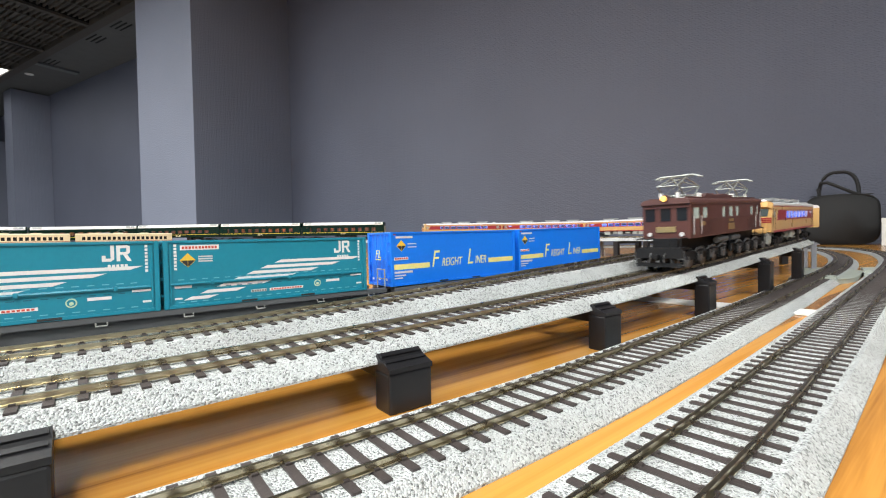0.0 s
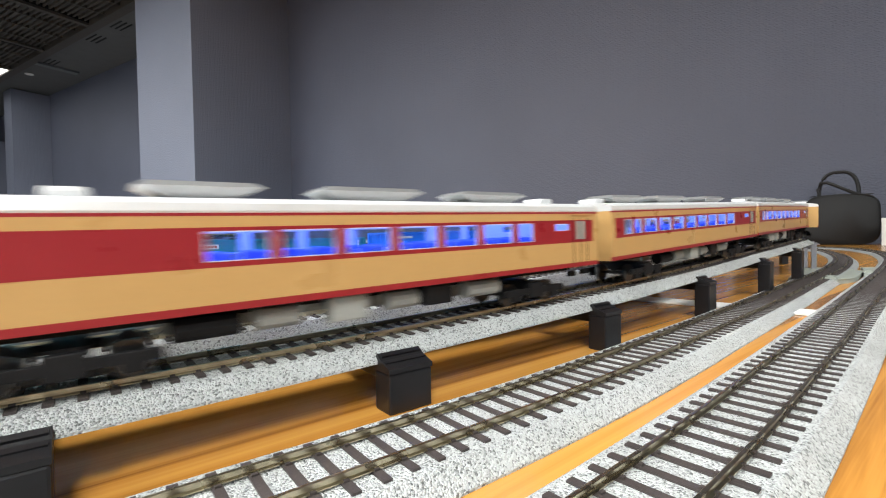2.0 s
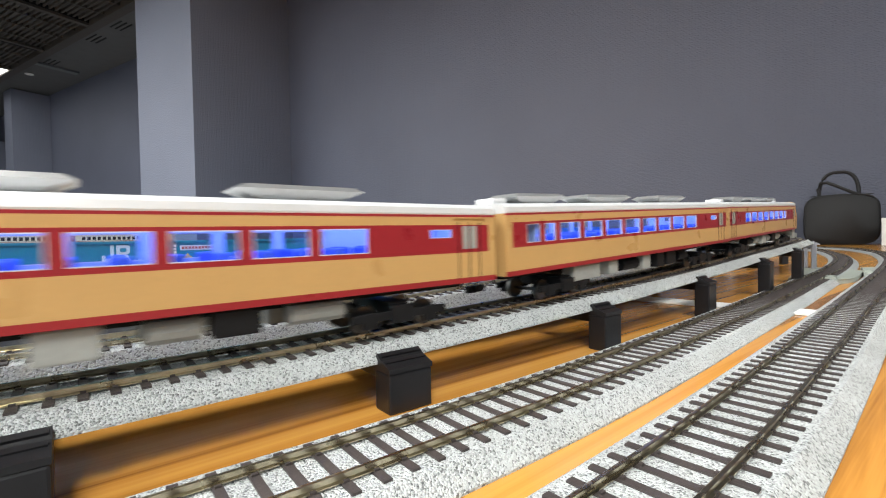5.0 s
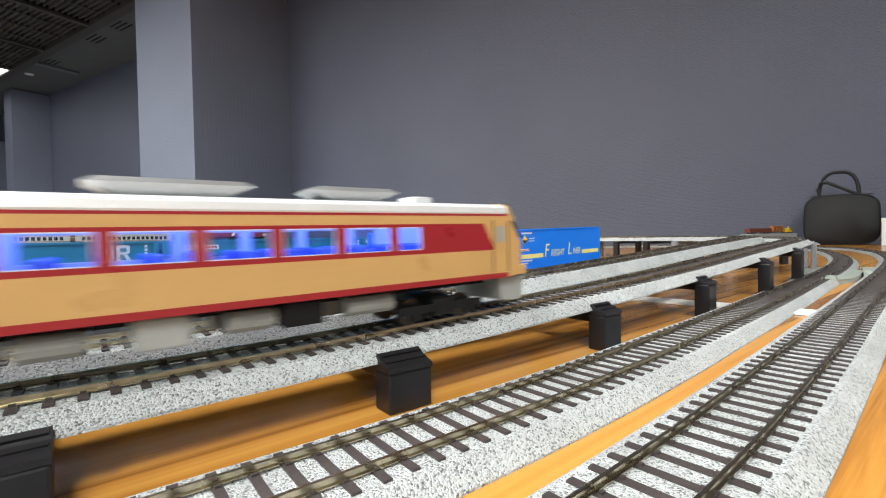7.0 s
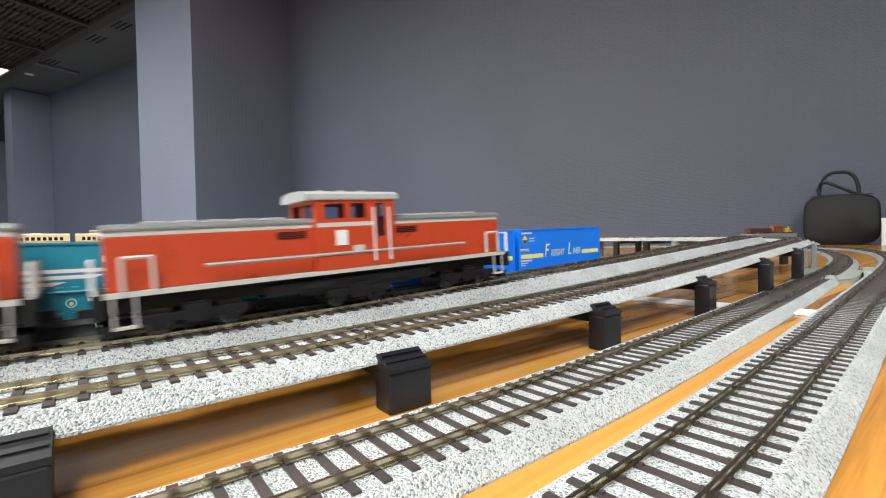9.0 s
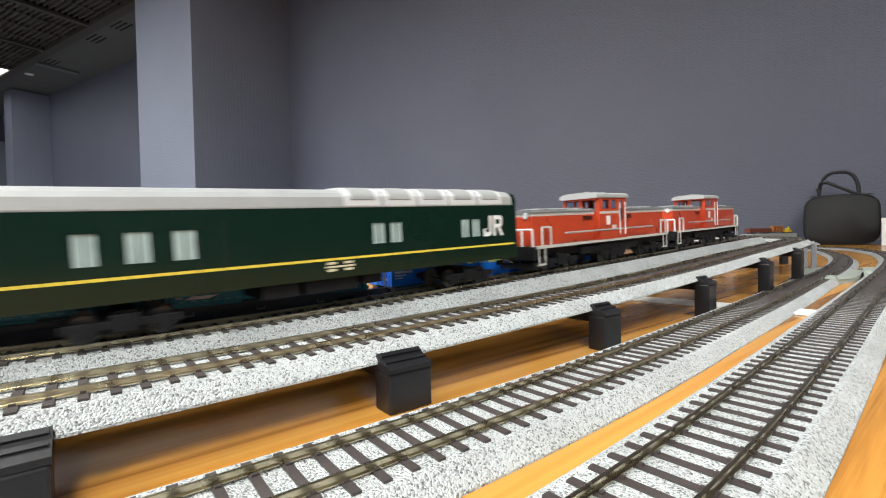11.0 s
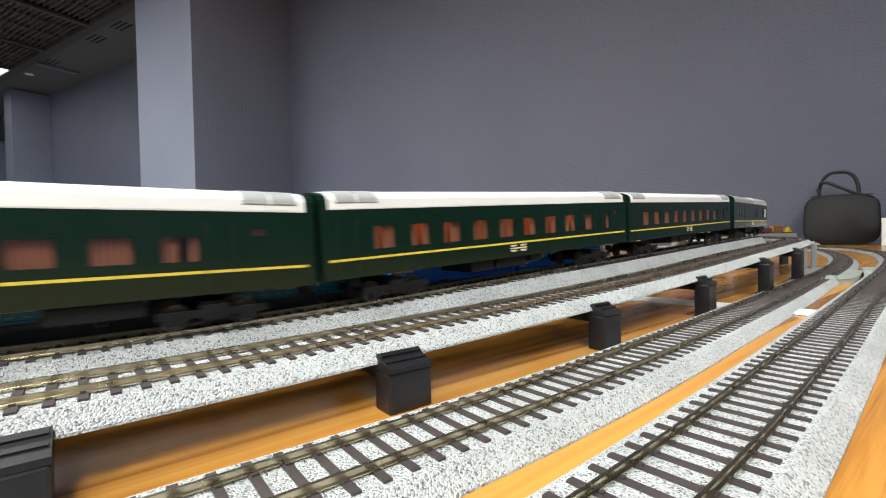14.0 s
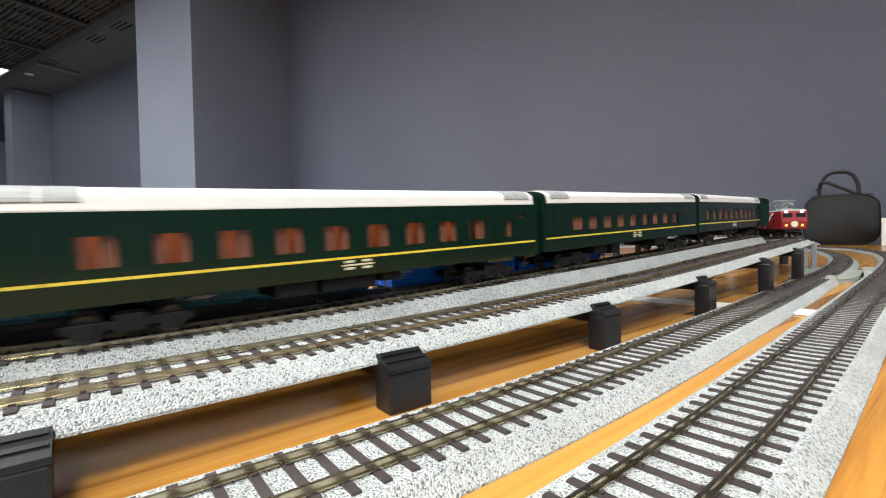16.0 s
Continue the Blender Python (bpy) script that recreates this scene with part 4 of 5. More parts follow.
        for y in (-5, 5):
            single("brake_hose", lambda bm: tube(bm, [(x + s * 15.2, y, 12), (x + s * 17, y, 10), (x + s * 17, y, 6)], 0.5), STEEL_DARK, parent=t)
        single("roof_insulator", lambda bm: [disc(bm, (s * u, v, 52), "z", 1.3, 4.5, 10) for u in (36, 40, 78) for v in (-6, 6)], WHITE, parent=t)
        coupler(t, x + s * 15, s)
        pantograph(t, s * 61, 50.0)
    bm = B()
    prism(bm, roof_outline(17.6, ze, 50.2), "x", -h - 3, h + 3)
    part("roof", bm, BROWN_ROOF, t)
    single("roof_monitor", lambda bm: (box(bm, -32, 32, -9, 9, 49, 53, 0, 0.8), box(bm, -26, -8, -7, 7, 52.8, 54, 0, 0.4), box(bm, 8, 26, -7, 7, 52.8, 54, 0, 0.4)), BROWN_ROOF, parent=t)
    single("roof_walkway", lambda bm: [box(bm, -80, 80, y - 1.4, y + 1.4, 49.6, 50.6) for y in (-12.5, 12.5)], BROWN_ROOF, parent=t)
    # outside-framed bogies with six axles and leading wheels
    for s in (-1, 1):
        g = single("bogie", lambda bm: ([box(bm, min(s * 6, s * 96), max(s * 6, s * 96), e * 14 - 1, e * 14 + 1, 6, 12.5, 0, 0.4) for e in (-1, 1)],
                                        [box(bm, s * (20 + 24 * k) - 4, s * (20 + 24 * k) + 4, e * 15 - 1.6, e * 15 + 1.6, 4, 11, 0, 0.5) for k in range(3) for e in (-1, 1)],
                                        [box(bm, s * (32 + 24 * k) - 5, s * (32 + 24 * k) + 5, e * 15.4 - 0.8, e * 15.4 + 0.8, 9, 11.5, 0, 0.4) for k in range(2) for e in (-1, 1)]), SOOT, parent=t)
        for k in range(4):
            r = 7.0 if k < 3 else 5.0
            x = s * (20 + 24 * k)
            bm = B()
            for e in (-1, 1):
                disc(bm, (x, e * 8.8, r), "y", r, 2.6, 20)
            part("wheelset", bm, WHEEL, g)
            for e in (-1, 1):
                single("axle_box", lambda bm: (box(bm, x - 2.6, x + 2.6, min(e * 16.2, e * 18), max(e * 16.2, e * 18), r - 2.6, r + 2.2, 0, 0.6), [tube(bm, [(x + q * 3.4, e * 17, r - 1.5), (x + q * 3.4, e * 17, r + 4.5)], 0.7) for q in (-1, 1)]), STEEL_DARK, parent=g, label="dark axle box with coil springs")
                if k < 3:
                    single("leaf_spring", lambda bm: prism(bm, [(x - 9, 12.2), (x - 4, 13.4), (x + 4, 13.4), (x + 9, 12.2), (x + 4, 14.6), (x - 4, 14.6)], "y", min(e * 16, e * 17.4), max(e * 16, e * 17.4)), STEEL_DARK, parent=g)
    single("underframe", lambda bm: box(bm, -88, 88, -9, 9, 11, zb + 0.1), SOOT, parent=t)
    return t


def diesel_loco():
    """A vermilion centre-cab diesel locomotive, 222 long."""
    t = thing("diesel_locomotive", "vermilion centre-cab diesel locomotive with white band and grey cab roof", "model locomotive", "vermilion diesel locomotives")
    zf, zh = 15.5, 38.0
    for a, b in ((-103, -22), (22, 103)):
        bm = B()
        box(bm, a, b, -11.8, 11.8, zf + 1.2, zh - 3.0, 0, 0.4)
        box(bm, a, b, -11.85, 11.85, zh - 3.0, zh - 1.2, 1, 0.2)
        prism(bm, [(-12.3, zh - 1.2), (12.3, zh - 1.2), (12.3, zh - 0.4), (11.6, zh + 0.6), (10.0, zh + 1.2), (-10.0, zh + 1.2), (-11.6, zh + 0.6), (-12.3, zh - 0.4)], "x", a - 0.6, b + 0.6, 2)
        part("hood", bm, [VERMILION, BAND_GREY, HOOD_GREY], t, "vermilion engine hood with white band")
    for a, b in ((-103, -22), (22, 103)):
        for k in range(5):
            x = a + 12 + k * 15
            for y in (-11.9, 11.9):
                single("hood_door", lambda bm: box(bm, x, x + 9, y - 0.12, y + 0.12, 20.5, 30.0), VERMILION, parent=t)
    for a, b in ((-90, -30), (30, 90)):
        single("hood_grille", lambda bm: [box(bm, a + k * 12, a + k * 12 + 9, -8, 8, zh + 1.1, zh + 2.0, 0, 0.2) for k in range(5)], GREY_ROOF, parent=t)
    wins = [(-17, -6.5, 38.5, 45), (-3.5, 5, 38.5, 45), (11, 16, 30, 45)]
    for y in (-16.5, 16.5):
        bm = B()
        side_wall(bm, y, -21.5, 21.5, zf + 1.2, 46.5, wins, [(zh - 3.0, zh - 1.2, -25, 9, 1)])
        part("cab_side", bm, [VERMILION, BAND_GREY], t)
        for w in wins:
            single("pane", lambda bm: box(bm, w[0], w[1], y - math.copysign(0.6, y) - 0.1, y - math.copysign(0.6, y) + 0.1, w[2], w[3]), PANE, parent=t).visible_shadow = False
        e = math.copysign(1, y)
        single("cab_handrail", lambda bm: ([tube(bm, [(x, y + e * 0.8, 19), (x, y + e * 0.8, 43)], 0.5) for x in (9, 18)],
                                           box(bm, -12, -6, min(y + e * 0.1, y + e * 0.4), max(y + e * 0.1, y + e * 0.4), 27, 33.5)), WHITE, parent=t)
        # long side handrail and running board edge
        single("side_handrail", lambda bm: tube(bm, [(-70, y, 23.5), (70, y, 23.5)], 0.7), GREY_ROOF, parent=t)
        single("running_board", lambda bm: box(bm, -104, 104, min(y, y - e * 5), max(y, y - e * 5), zf - 0.5, zf + 1.1), BAND_GREY, parent=t)
        for s in (-1, 1):
            single("end_ladder_rail", lambda bm: ([tube(bm, [(s * x, y, zf), (s * x, y, 28), ], 0.8) for x in (88, 98)],
                                                  tube(bm, [(s * 88, y, 28), (s * 98, y, 28)], 0.7)), BAND_GREY, parent=t)
    for x in (-21.5, 21.5):
        single("cab_end", lambda bm: (box(bm, x - 0.4, x + 0.4, -16.4, 16.4, zf + 1.2, 38), box(bm, x - 0.4, x + 0.4, -16.4, 16.4, 45, 46.6),
                                      [box(bm, x - 0.4, x + 0.4, y - 1.6, y + 1.6, 38, 45) for y in (-14.8, 0, 14.8)]), VERMILION, parent=t)
    bm = B()
    prism(bm, roof_outline(17.2, 46.4, 50.8), "x", -26, 24.5)
    part("cab_roof", bm, GREY_ROOF, t, "grey cab roof")
    single("roof_horn", lambda bm: [disc(bm, (x, 0, 51), "z", 2.2, 1.6, 12) for x in (-12, 0, 12)], GREY_ROOF, parent=t)
    for y in (-16.6, 16.6):
        e = math.copysign(1, y)
        single("number_bar", lambda bm: box(bm, -3, 3, min(y, y + e * 0.2), max(y, y + e * 0.2), 23.8, 26.6), BAND_GREY, parent=t)
        for s in (-1, 1):
            single("louvre_panel", lambda bm: [box(bm, s * 32 - 7, s * 32 + 7, min(e * 11.86, e * 12.2), max(e * 11.86, e * 12.2), 31 + 0.8 * k, 31.4 + 0.8 * k) for k in range(4)], SOOT, parent=t, label="dark louvre slots")
            single("foot_step", lambda bm: (box(bm, s * 98 - 4, s * 98 + 4, min(e * 13.5, e * 16.5), max(e * 13.5, e * 16.5), 4.5, 5.5, 0, 0.2), [tube(bm, [(s * 98 + q, e * 16, 5), (s * 98 + q, e * 16, 15)], 0.5) for q in (-3.5, 3.5)]), BAND_GREY, parent=t)
    for s in (-1, 1):
        single("buffer_beam", lambda bm: (box(bm, min(s * 104, s * 108), max(s * 104, s * 108), -16, 16, 8.5, zf + 1), box(bm, min(s * 100, s * 106), max(s * 100, s * 106), -15, 15, 2.5, 6)), SOOT, parent=t)
        single("end_handrail", lambda bm: ([tube(bm, [(s * 107, y, 14), (s * 107, y, 27)], 0.8) for y in (-15, -6, 6, 15)], tube(bm, [(s * 107, -15, 27), (s * 107, 15, 27)], 0.7)), WHITE, parent=t)
        for y in (-7, 7):
            single("headlamp", lambda bm: disc(bm, (s * 103.4, y, zh - 2.5), "x", 2.0, 1.2, 14), SILVER, parent=t)
        bogie(t, s * 74, 5.6, 26)
        coupler(t, s * 108, s)
        for e in (-1, 1):
            bm = B()
            disc(bm, (s * 22, e * 11, 10), "x", 3.6, 18, 12)
            part("air_tank", bm, SOOT, t)
    bogie(t, 0, 5.4, 22)
    single("underframe", lambda bm: (box(bm, -104, 104, -11, 11, 9.5, zf), box(bm, -46, 46, -14, 14, 8, 13, 0, 0.6)), SOOT, parent=t)
    return t


CAR_ZB, CAR_ZE, CAR_TOP = 14.0, 46.2, 55.6


def coach(variant=0, brake=False):
    """A deep green sleeping car with a yellow stripe and a white roof, 262 long."""
    t = thing("sleeping_car", "deep green generator van with yellow stripe and grey ribbed roof" if brake else "deep green sleeping car with yellow stripe, white roof and warm windows",
              "model train car", "green sleeping cars")
    h = 131.0
    if brake:
        wins = [(-104, -97, 27.5, 38.5), (-88, -80, 27.5, 38.5), (-72, -64, 27.5, 38.5), (20, 27, 28.5, 38.5), (31, 38, 28.5, 38.5), (82, 88, 28.5, 38.5), (91, 97, 28.5, 38.5)]
    elif variant == 0:
        wins = [(-104 + 22.0 * k, -104 + 22.0 * k + 12, 26.8, 37.8) for k in range(9)] + [(101, 107, 26.8, 37.8), (112, 120, 37.6, 40.2)]
    else:
        wins = [(-96 + 21.0 * k, -96 + 21.0 * k + 12.5, 27.0, 36.4) for k in range(9)] + [(104, 110, 36.5, 39.2)]
    for y in (-18.3, 18.3):
        bm = B()
        side_wall(bm, y, -h, h, CAR_ZB, CAR_ZE, wins, [(22.2, 23.3, -h + 3, h - 3, 1)])
        e = math.copysign(1, y)
        for q in ((-118, 92) if not brake else (-58,)):
            for u in (q - 5, q + 5):
                single("door_seam", lambda bm: box(bm, u - 0.2, u + 0.2, min(y + e * 0.01, y + e * 0.15), max(y + e * 0.01, y + e * 0.15), CAR_ZB + 1, 42), SOOT, parent=t)
        part("side_wall", bm, [GREEN, YELLOW, SOOT], t)
        for w in wins:
            single("pane", lambda bm: box(bm, w[0], w[1], y - e * 0.6 - 0.1, y - e * 0.6 + 0.1, w[2], w[3]), PALE_PANE if brake else PANE, parent=t).visible_shadow = False
            if brake:
                single("window_bar", lambda bm: box(bm, (w[0] + w[1]) / 2 - 0.3, (w[0] + w[1]) / 2 + 0.3, min(y - e * 0.4, y + e * 0.1), max(y - e * 0.4, y + e * 0.1), w[2], w[3]), GREEN, parent=t)
        # emblem: four small pale bars round a ring
        single("emblem", lambda bm: (box(bm, -8, 8, min(y + e * 0.05, y + e * 0.25), max(y + e * 0.05, y + e * 0.25), 18.9, 19.7),
                                     [box(bm, a, b, min(y + e * 0.05, y + e * 0.25), max(y + e * 0.05, y + e * 0.25), z, z + 1.1) for a, b in ((-7, -2.2), (2.2, 7)) for z in (17.2, 20.4)]), IVORY, parent=t)
    if not brake:
        bm = B()
        box(bm, -h + 12, h - 12, 4.4, 5.6, CAR_ZB + 3, CAR_ZE - 2)
        part("partition", bm, TAN, t, "tan compartment partition")
        # folded curtains, drawn more or less from window to window; cross walls between the berths
        drape = random.Random(31 + variant)
        for w in wins:
            wide = w[1] - w[0]
            open_part = drape.uniform(0.25, 0.6) if variant == 0 else drape.choice((0.0, 0.0, 0.12, 0.3))
            split = drape.uniform(0.3, 0.8)
            for a, b in ((w[0] - 1, w[0] + wide * (1 - open_part) * split), (w[1] - wide * (1 - open_part) * (1 - split), w[1] + 1)):
                if b - a < 1.2:
                    continue
                n = max(3, int((b - a) / 0.9))
                for e in (-1, 1):
                    front = [(a + (b - a) * i / n, e * (15.9 + (0.55 if i % 2 else 0.0))) for i in range(n + 1)]
                    outline = front + [(x, y - e * 0.3) for x, y in reversed(front)]
                    single("curtain", lambda bm: prism(bm, outline, "z", w[2] - 1, w[3] + 0.6), CURTAIN, parent=t, label="brown folded window curtain")
            if wide > 7:
                single("cross_wall", lambda bm: box(bm, w[0] - 4.6, w[0] - 4.0, -15.2, 4.3, CAR_ZB + 3, CAR_ZE - 2.6), TAN, parent=t)
        single("cabin_light", lambda bm: [box(bm, -h + 14, h - 60 if variant == 0 else -h + 120, min(e * 9, e * 11), max(e * 9, e * 11), CAR_ZE - 2.4, CAR_ZE - 1.9) for e in (-1, 1)], WARM, parent=t)
    else:
        single("partition", lambda bm: box(bm, -h + 12, h - 12, -8, 8, CAR_ZB + 3, CAR_ZE - 2, 0), STEEL, parent=t)
    single("floor_pan", lambda bm: box(bm, -h + 1, h - 1, -17.4, 17.4, CAR_ZB + 0.1, CAR_ZB + 3), SOOT, parent=t)
    for s in (-1, 1):
        single("end_wall", lambda bm: box(bm, min(s * h, s * (h - 0.8)), max(s * h, s * (h - 0.8)), -17.45, 17.45, CAR_ZB, CAR_TOP - 3), GREEN, parent=t)
        single("gangway", lambda bm: box(bm, min(s * (h + 0.02), s * (h + 3)), max(s * (h + 0.02), s * (h + 3)), -6.5, 6.5, CAR_ZB, 42, 0, 0.5), STEEL, parent=t)
        bogie(t, s * 90)
        coupler(t, s * 131, s)
    bm = B()
    prism(bm, roof_outline(18.5, CAR_ZE, CAR_TOP), "x", -h + 4, h - 4)
    part("roof", bm, GREY_ROOF if brake else WHITE, t)
    for s in (-1, 1):
        single("roof_end", lambda bm: prism(bm, roof_outline(18.4, CAR_ZE, CAR_TOP - 0.4), "x", min(s * (h - 3.9), s * h), max(s * (h - 3.9), s * h)), GREEN, parent=t)
    if brake:
        rail_emblem(t, 100, -18.4, 28.2, 12.0)
        for k in range(5):
            x = 4 + 23 * k
            single("roof_housing", lambda bm: prism(bm, roof_outline(18.7, CAR_ZE + 0.4, CAR_TOP + 0.9), "x", x, x + 21.5), SILVER, parent=t, label="pale grey roof housing with a radiator grille")
            for e in (-1, 1):
                arch = [q for q in roof_outline(18.7, CAR_ZE + 0.4, CAR_TOP + 0.9, 24) if q[0] * e > 5 and q[1] > CAR_ZE + 3.4]
                outline = [(y + e * 0.25, z + 0.2) for y, z in arch] + [(y - e * 0.6, z - 0.6) for y, z in reversed(arch)]
                single("grille", lambda bm: prism(bm, outline, "x", x + 4, x + 17.5), GREY_ROOF, parent=t)
    else:
        for s in (-1, 1):
            for e in (-1, 1):
                arch = roof_outline(18.5, CAR_ZE, CAR_TOP, 24)
                arch = [q for q in arch if q[0] * e > 4 and q[1] > CAR_ZE + 2.6]
                for a, b in ((101, 111.5), (112.5, 123)):
                    outline = [(y + e * 0.35, z + 0.3) for y, z in arch] + [(y - e * 0.6, z - 0.6) for y, z in reversed(arch)]
                    single("roof_vent_panel", lambda bm: prism(bm, outline, "x", min(s * a, s * b), max(s * a, s * b)), GREY_ROOF, parent=t, label="grey slatted roof vent panel")
    rnd = random.Random(11 + variant)
    x = -64
    while x < 60:
        w = rnd.choice((12, 18, 28))
        if rnd.random() < 0.6:
            bm = B()
            box(bm, x, x + w, -15.5, 15.5, CAR_ZB - rnd.uniform(4, 8), CAR_ZB - 0.1, 0, 0.6)
            part("underfloor_box", bm, SOOT, t)
        x += w + rnd.choice((3, 8, 14))
    return t


def red_loco():
    """A dark red electric locomotive, 225 long."""
    t = thing("red_electric_locomotive", "dark red electric locomotive with pantographs and lit headlamps", "model locomotive")
    h = 106
    bm = B()
    side = [(-h + 3, 14), (h - 3, 14), (h, 26), (h - 3, 43.5), (-h + 3, 43.5), (-h, 26)]
    prism(bm, side, "y", -17.6, 17.6)
    part("body", bm, DARK_RED, t)
    bm = B()
    prism(bm, roof_outline(17.6, 43.6, 47), "x", -h + 4, h - 4)
    part("roof", bm, GREY_ROOF, t)
    for y in (-17.7, 17.7):
        for x in (-60, -30, 0, 30, 60):
            single("side_window", lambda bm: box(bm, x - 7, x + 7, y - 0.12, y + 0.12, 34, 38), DARK_PANE, parent=t)
    for s in (-1, 1):
        for y in (-9, 9):
            single("windscreen", lambda bm: box(bm, min(s * (h - 2.2), s * (h - 0.9)), max(s * (h - 2.2), s * (h - 0.9)), y - 6.5, y + 6.5, 33, 40), DARK_PANE, parent=t)
        for y in (-11, 11):
            single("headlamp", lambda bm: disc(bm, (s * (h - 2), y, 42.5), "x", 2.0, 3.0, 12), LAMP_WHITE if s > 0 else SILVER, parent=t)
            single("marker_lamp", lambda bm: disc(bm, (s * (h - 0.5), y, 20), "x", 1.6, 3.0, 12), LAMP if s > 0 else LAMP_RED, parent=t)
        pantograph(t, s * 62, 46.6)
        bogie(t, s * 72, 6, 28)
    for y in (-17.75, 17.75):
        for a, b in ((20, 62), (-8, 12)):
            single("white_flash", lambda bm: prism(bm, [(a, 17), (a + 10, 17), (b + 10, 42), (b, 42)], "y", y - 0.1, y + 0.1), WHITE, parent=t)
    single("head_sign", lambda bm: disc(bm, (h + 0.4, 0, 22), "x", 5, 0.8, 18), IVORY, parent=t)
    bogie(t, 0, 6, 28)
    single("underframe", lambda bm: box(bm, -100, 100, -11, 11, 9, 14), SOOT, parent=t)
    return t


def plain_coach(paint, roof, label, stripe, group="mixed coaches", pitch=19.0, width=12.0):
    """A simpler coach that is seen far off."""
    t = thing("passenger_coach", label, "model train car", group)
    h = 126
    wins = [(-110 + pitch * k, -110 + pitch * k + width, 29, 39) for k in range(int(225 / pitch))]
    for y in (-17.8, 17.8):
        bm = B()
        side_wall(bm, y, -h, h, 14, 44, wins, [(25, 26.5, -h, h, 1)])
        part("side_wall", bm, [paint, stripe], t)
        single("pane", lambda bm: [box(bm, w[0], w[1], y - math.copysign(0.6, y) - 0.1, y - math.copysign(0.6, y) + 0.1, w[2], w[3]) for w in wins], DARK_PANE, parent=t)
    bm = B()
    prism(bm, roof_outline(18, 44, 49.5), "x", -h, h)
    part("roof", bm, roof, t)
    for s in (-1, 1):
        single("end_wall", lambda bm: box(bm, min(s * h, s * (h - 0.8)), max(s * h, s * (h - 0.8)), -16.95, 16.95, 14, 44), paint, parent=t)
        bogie(t, s * 86)
    single("floor_pan", lambda bm: box(bm, -h + 1, h - 1, -16.9, 16.9, 11, 16), SOOT, parent=t)
    for x in (-80, -20, 50):
        single("roof_vent", lambda bm: box(bm, x - 12, x + 12, -7, 7, 49, 51.5, 0, 0.8), roof, parent=t)
    return t


def text_mesh(words, size, shear=0.0, small=0.0):
    """Raised lettering in the built-in font, as a mesh in millimetres, lying in x and z."""
    cu = bpy.data.curves.new("lettering", "FONT")
    cu.body, cu.size, cu.shear, cu.extrude = words, size, shear, 0.08
    ob = bpy.data.objects.new("lettering", cu)
    scene.collection.objects.link(ob)
    bpy.context.view_layer.update()
    me = bpy.data.meshes.new_from_object(ob.evaluated_get(bpy.context.evaluated_depsgraph_get()))
    bpy.data.objects.remove(ob)
    me.transform(Matrix.Rotation(radians(90), 4, "X"))
    me.transform(Matrix.Scale(MM, 4))
    return me


def lettering(words, size, x, y, z, mat, parent, shear=0.0, squeeze=1.0):
    me = text_mesh(words, size, shear)
    me.transform(Matrix.Diagonal((squeeze, 1, 1, 1)))
    me.materials.clear()
    me.materials.append(mat)
    ob = new("lettering", me)
    ob.parent = parent
    ob.matrix_basis = pose(x * MM, y * MM, z * MM)
    return ob


def bars(name, rects, y, mat, parent):
    """Flat marks on a side at y: (x0, x1, z0, z1)."""
    groups = [[r] for r in rects] if len(rects) <= 8 else [rects]
    for g in groups:
        bm = B()
        for a, b, c, d in g:
            box(bm, a, b, y - 0.1, y + 0.1, c, d)
        ob = part(name, bm, mat, parent)
        if len(g) > 1:
            tagged(ob, kind="stuff")


def diamond(x, z, r, y, parent):
    bm = B()
    prism(bm, [(x - r, z), (x, z - r), (x, z + r)], "y", y - 0.14, y + 0.1, 0)
    prism(bm, [(x + r, z), (x, z + r), (x, z - r)], "y", y - 0.14, y + 0.1, 0)
    prism(bm, [(x - r * 0.9, z - 0.05), (x - 0.1, z - r * 0.9), (x - 0.1, z - 0.05)], "y", y - 0.2, y - 0.12, 1)
    prism(bm, [(x + r * 0.9, z - 0.05), (x + 0.1, z - 0.05), (x + 0.1, z - r * 0.9)], "y", y - 0.2, y - 0.12, 1)
    part("diamond_mark", bm, [MARK_YELLOW, MARK_DARK], parent)


